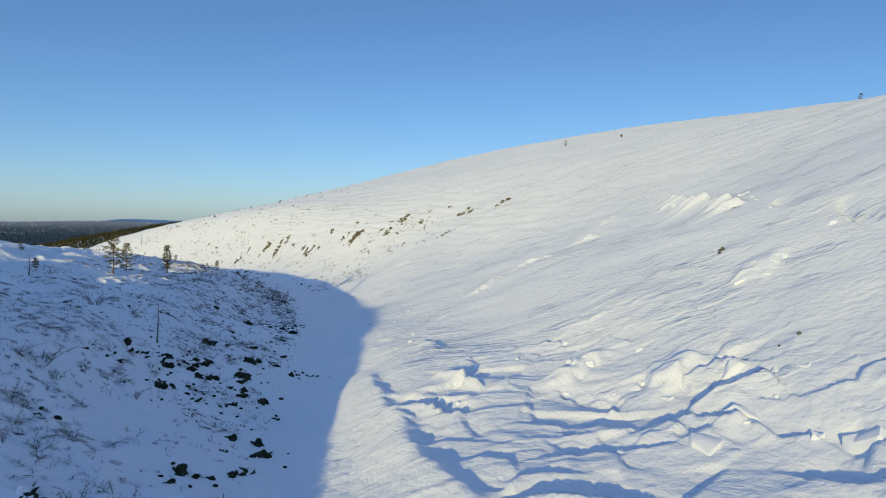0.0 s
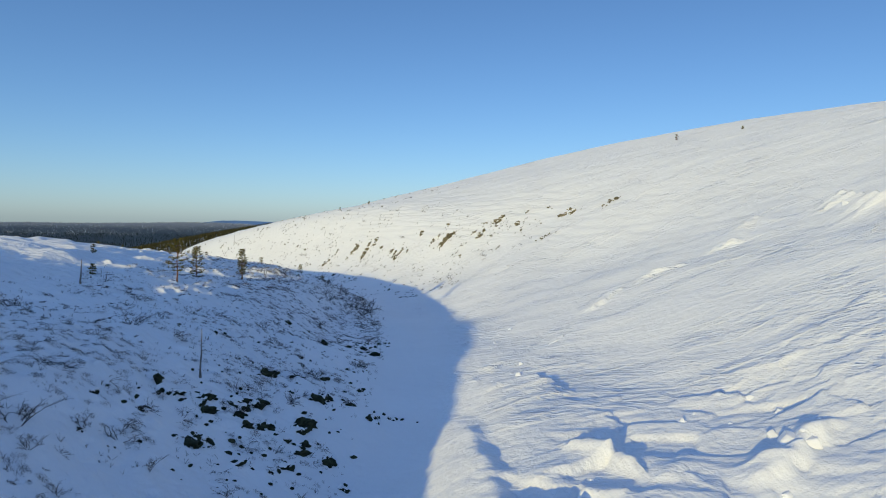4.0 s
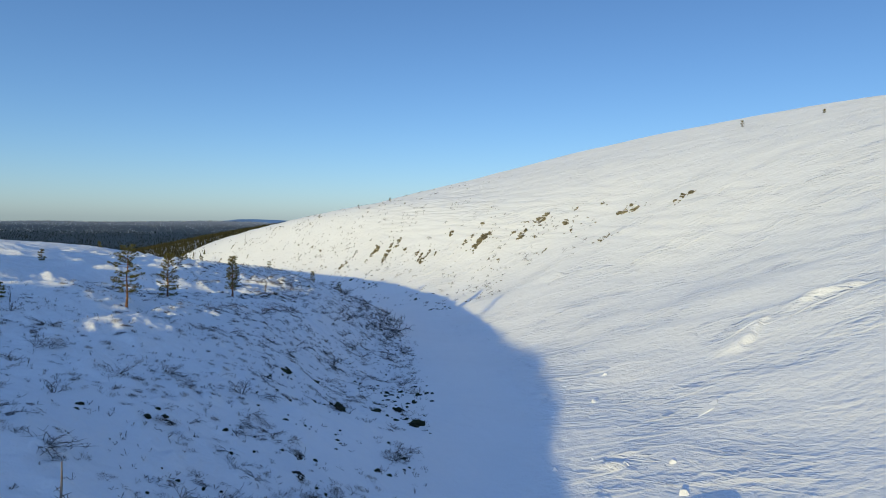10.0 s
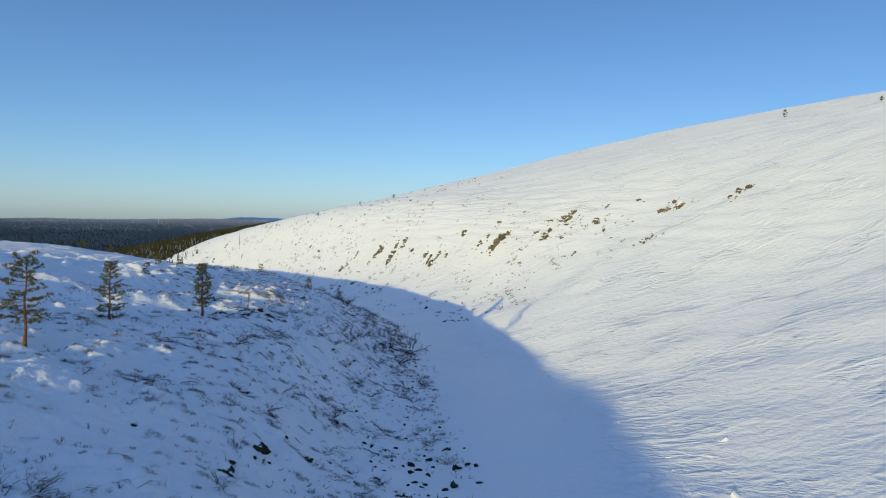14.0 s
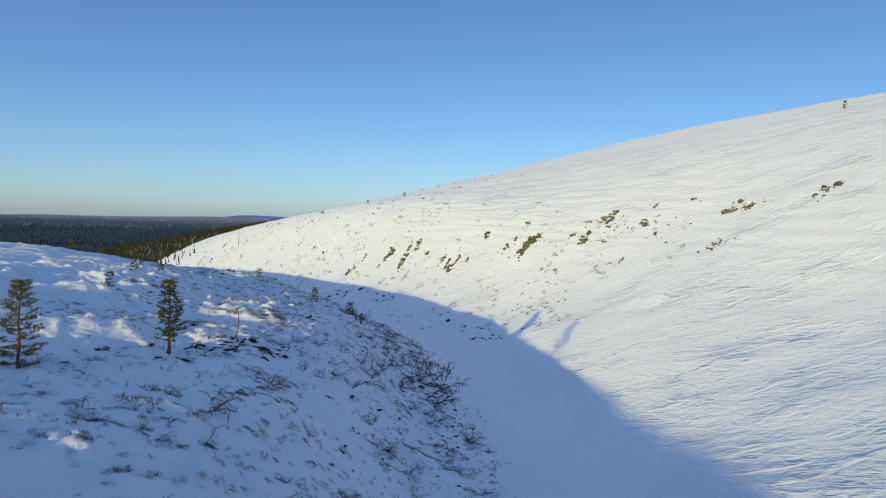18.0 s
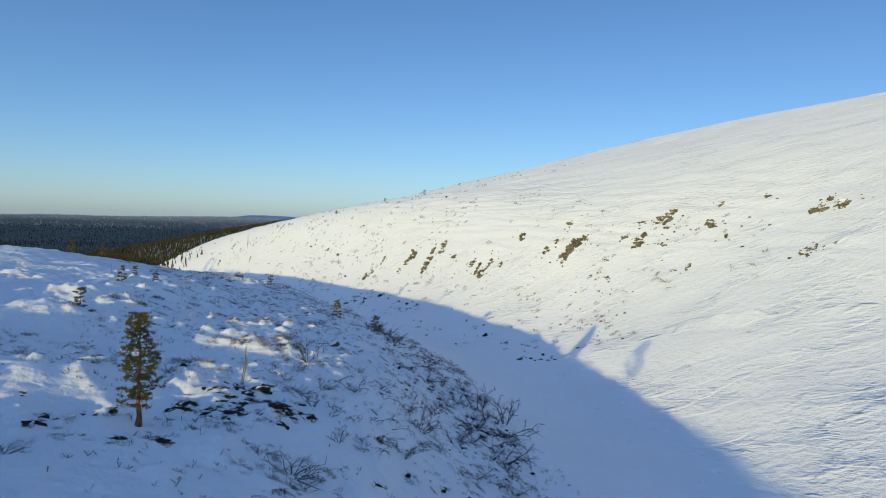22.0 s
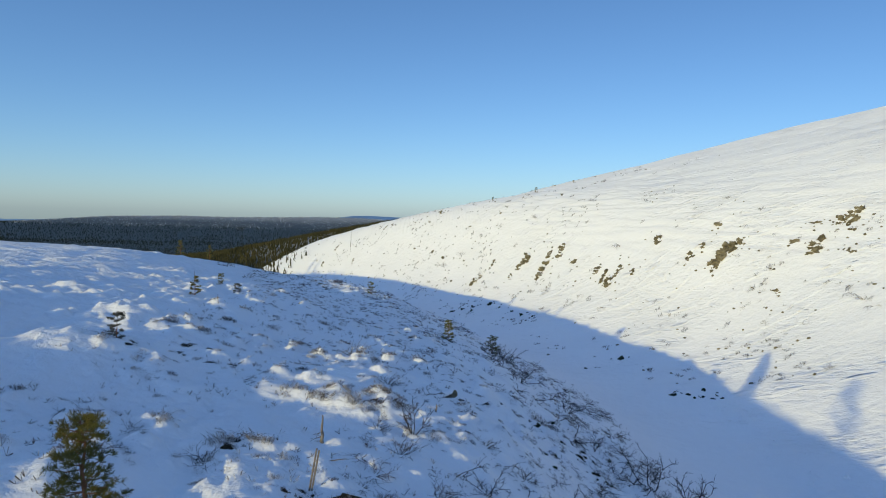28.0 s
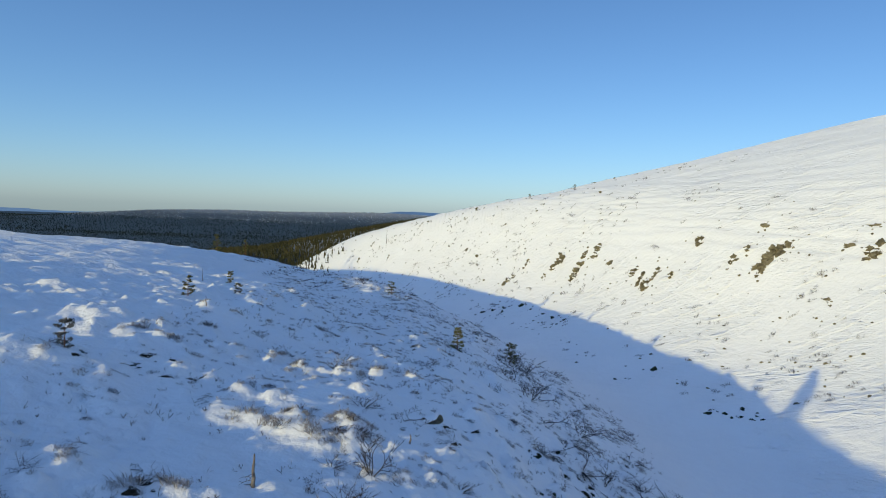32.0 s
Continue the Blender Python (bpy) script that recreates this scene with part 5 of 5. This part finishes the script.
lay_heath(((9.9, 132.3, 1.2), (10.0, 130.0, 1.2), (8.2, 125.2, 0.6), (9.0, 125.1, 0.4), (8.4, 126.3, 0.5), (7.7, 137.0, 1.0), (7.0, 136.9, 0.8), (9.2, 131.2, 0.8), (10.6, 131.0, 0.7), (8.6, 134.6, 0.7), (7.9, 135.6, 0.6)), "dark heath on the wind-scoured brow")
lay_heath(((1.9, 134.6, 0.5), (0.9, 134.2, 0.5), (3.3, 136.2, 0.5), (4.9, 136.7, 0.5), (-14.0, 134.9, 0.5), (-13.9, 136.1, 0.5), (-11.4, 135.2, 0.8), (-11.2, 134.7, 0.6), (-8.1, 122.4, 0.4), (-16.2, 133.9, 0.7), (-13.2, 136.6, 0.4), (-12.4, 134.0, 0.4)), "small dark heath cushion among snow")
lay_heath([(float(np.interp(y, STATIONS, AXIS)) + u, y, s) for y, u, s in ((rng.uniform(30, 60), -rng.uniform(4, 18), rng.uniform(0.25, 0.5)) for _ in range(12))], "small dark heath tuft on the shaded bank")
lay_heath([(float(np.interp(y, STATIONS, AXIS)) + u, y, s) for y, u, s in ((rng.uniform(60, 150), -rng.uniform(4.5, 18), rng.uniform(0.2, 0.45)) for _ in range(36))], "small dark heath tuft on the shaded bank")
lay_heath([(float(np.interp(y, STATIONS, AXIS)) + u, y, s) for y, u, s in ((rng.uniform(150, 240), -rng.uniform(5, 22), rng.uniform(0.4, 0.9)) for _ in range(14))], "dark heath tuft among frosted snow")


# ---- what nobody could count ----
def heather():
    """Short stalks of heather and grass through the snow."""
    r = random.Random(5)
    xs, ys = [], []
    while len(xs) < 5200:
        y = r.uniform(22, 230)
        x = float(np.interp(y, STATIONS, AXIS)) - r.uniform(2.5, 36) ** 1.0
        if noise.noise(Vector((x / 4, y / 4, 3))) + 0.6 * noise.noise(Vector((x / 1.3, y / 1.3, 8))) > 0.12 * r.random():
            xs.append(x)
            ys.append(y)
    zs = ground(xs, ys)
    dark, pale = [], []
    for x, y, z in zip(xs, ys, zs):
        spray = tuft(r, Vector((x, y, z - 0.02)), Vector((0, 0, 0.6)), r.uniform(0.1, 0.3), 5, 0.014)
        (pale if r.random() < (0.3 if y < 118 else 0.65) else dark).append(spray)
    tagged(new("heather", mesh_of("heather", *joined(*dark), TWIG, False)), "dark heather stalks poking through the snow", "heather", "", "stuff")
    tagged(new("frosted_heather", mesh_of("frosted_heather", *joined(*pale), FROST_TWIG, False)), "frosted heather stalks poking through the snow", "heather", "", "stuff")


heather()


def conifers(name, label, n, seed, box, size, need, mat=None, low=-999.0, high=999.0):
    """Far woods: slim ragged cones."""
    r = np.random.default_rng(seed)
    x, y = r.uniform(box[0], box[1], n), r.uniform(box[2], box[3], n)
    z = ground(x, y)
    keep = (waves(x / 60, y / 60, 71) + 0.5 * waves(x / 17, y / 17, 72) > need) & (z < -11 + 0.02 * y) & (z > low) & (z < high)
    keep &= (x < -45 - 0.2 * (y - 330) + 16 * waves(x / 12, y / 20, 73)) | (y > 520) | (z < -24)
    x, y, z = x[keep], y[keep], z[keep]
    h = r.uniform(size[0], size[1], len(x)) * (0.8 + 0.3 * r.random(len(x)))
    sides, verts, faces = 5, [], []
    a = np.arange(sides) * 2 * math.pi / sides
    tiers = ((0.10, 0.62, 0.20), (0.45, 1.0, 0.13))
    verts = np.zeros((len(x), 2 * (sides + 1), 3))
    for k, (lo, hi, w) in enumerate(tiers):
        o = k * (sides + 1)
        wide = (w * h * r.uniform(0.75, 1.2, len(x)))[:, None] * r.uniform(0.7, 1.25, (len(x), sides))
        verts[:, o:o + sides, 0] = x[:, None] + wide * np.cos(a)
        verts[:, o:o + sides, 1] = y[:, None] + wide * np.sin(a)
        verts[:, o:o + sides, 2] = (z + lo * h)[:, None]
        verts[:, o + sides] = np.stack([x, y, z + hi * h], -1)
    one = np.array([(k * (sides + 1) + i, k * (sides + 1) + (i + 1) % sides, k * (sides + 1) + sides) for k in (0, 1) for i in range(sides)])
    tri = (one[None] + (np.arange(len(x)) * 2 * (sides + 1))[:, None, None]).reshape(-1, 3)
    me = bpy.data.meshes.new(name)
    v = verts.reshape(-1, 3)
    me.vertices.add(len(v))
    me.vertices.foreach_set("co", v.ravel().astype(np.float32))
    me.loops.add(tri.size)
    me.loops.foreach_set("vertex_index", tri.ravel().astype(np.int32))
    me.polygons.add(len(tri))
    me.polygons.foreach_set("loop_start", np.arange(0, tri.size, 3, dtype=np.int32))
    me.update(calc_edges=True)
    me.materials.append(mat or FAR_TREES)
    tagged(new(name, me), label, "forest", "", "stuff")


conifers("near_wood", "open dark conifers below the spur", 15500, 1, (-360, 40, 290, 660), (1.3, 2.9), -0.6, OLIVE_TREES)
conifers("middle_wood", "dark conifer forest on a low hill", 26000, 2, (-420, 160, 640, 1250), (3, 6), -0.75, OLIVE_TREES)
conifers("valley_wood", "dark conifer forest in the valley", 36000, 5, (-1100, 200, 760, 1900), (1.8, 3.4), -0.8)
conifers("far_wood", "distant dark conifer forest on a long hill", 30000, 3, (-2300, 300, 1750, 3300), (3.5, 6), -0.6, None, -999, -40)
conifers("frosted_wood", "frosted conifers on the long hill's flat top", 15000, 4, (-2300, 300, 2200, 3400), (3, 5), -0.5, FROST_TREES, -44)


def far_hills():
    """Hills at the edge of sight, distance haze painted into their colour."""
    xs = np.linspace(-4200, 1500, 160)
    top = -56 + 62 * fade(xs, -1050, -350) + 8 * waves(xs / 340, xs * 0 + 2.5, 81) + 2 * waves(xs / 70, xs * 0 + 1.5, 82)
    verts, faces = [], []
    for k, (x, t) in enumerate(zip(xs, top)):
        verts += [(x, 4250, -90), (x, 4600, t), (x, 4690, -90)]
        if k:
            i = 3 * k
            faces += [(i - 3, i, i + 1, i - 2), (i - 2, i + 1, i + 2, i - 1)]
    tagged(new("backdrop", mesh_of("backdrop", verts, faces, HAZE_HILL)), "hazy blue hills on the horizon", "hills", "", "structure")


far_hills()
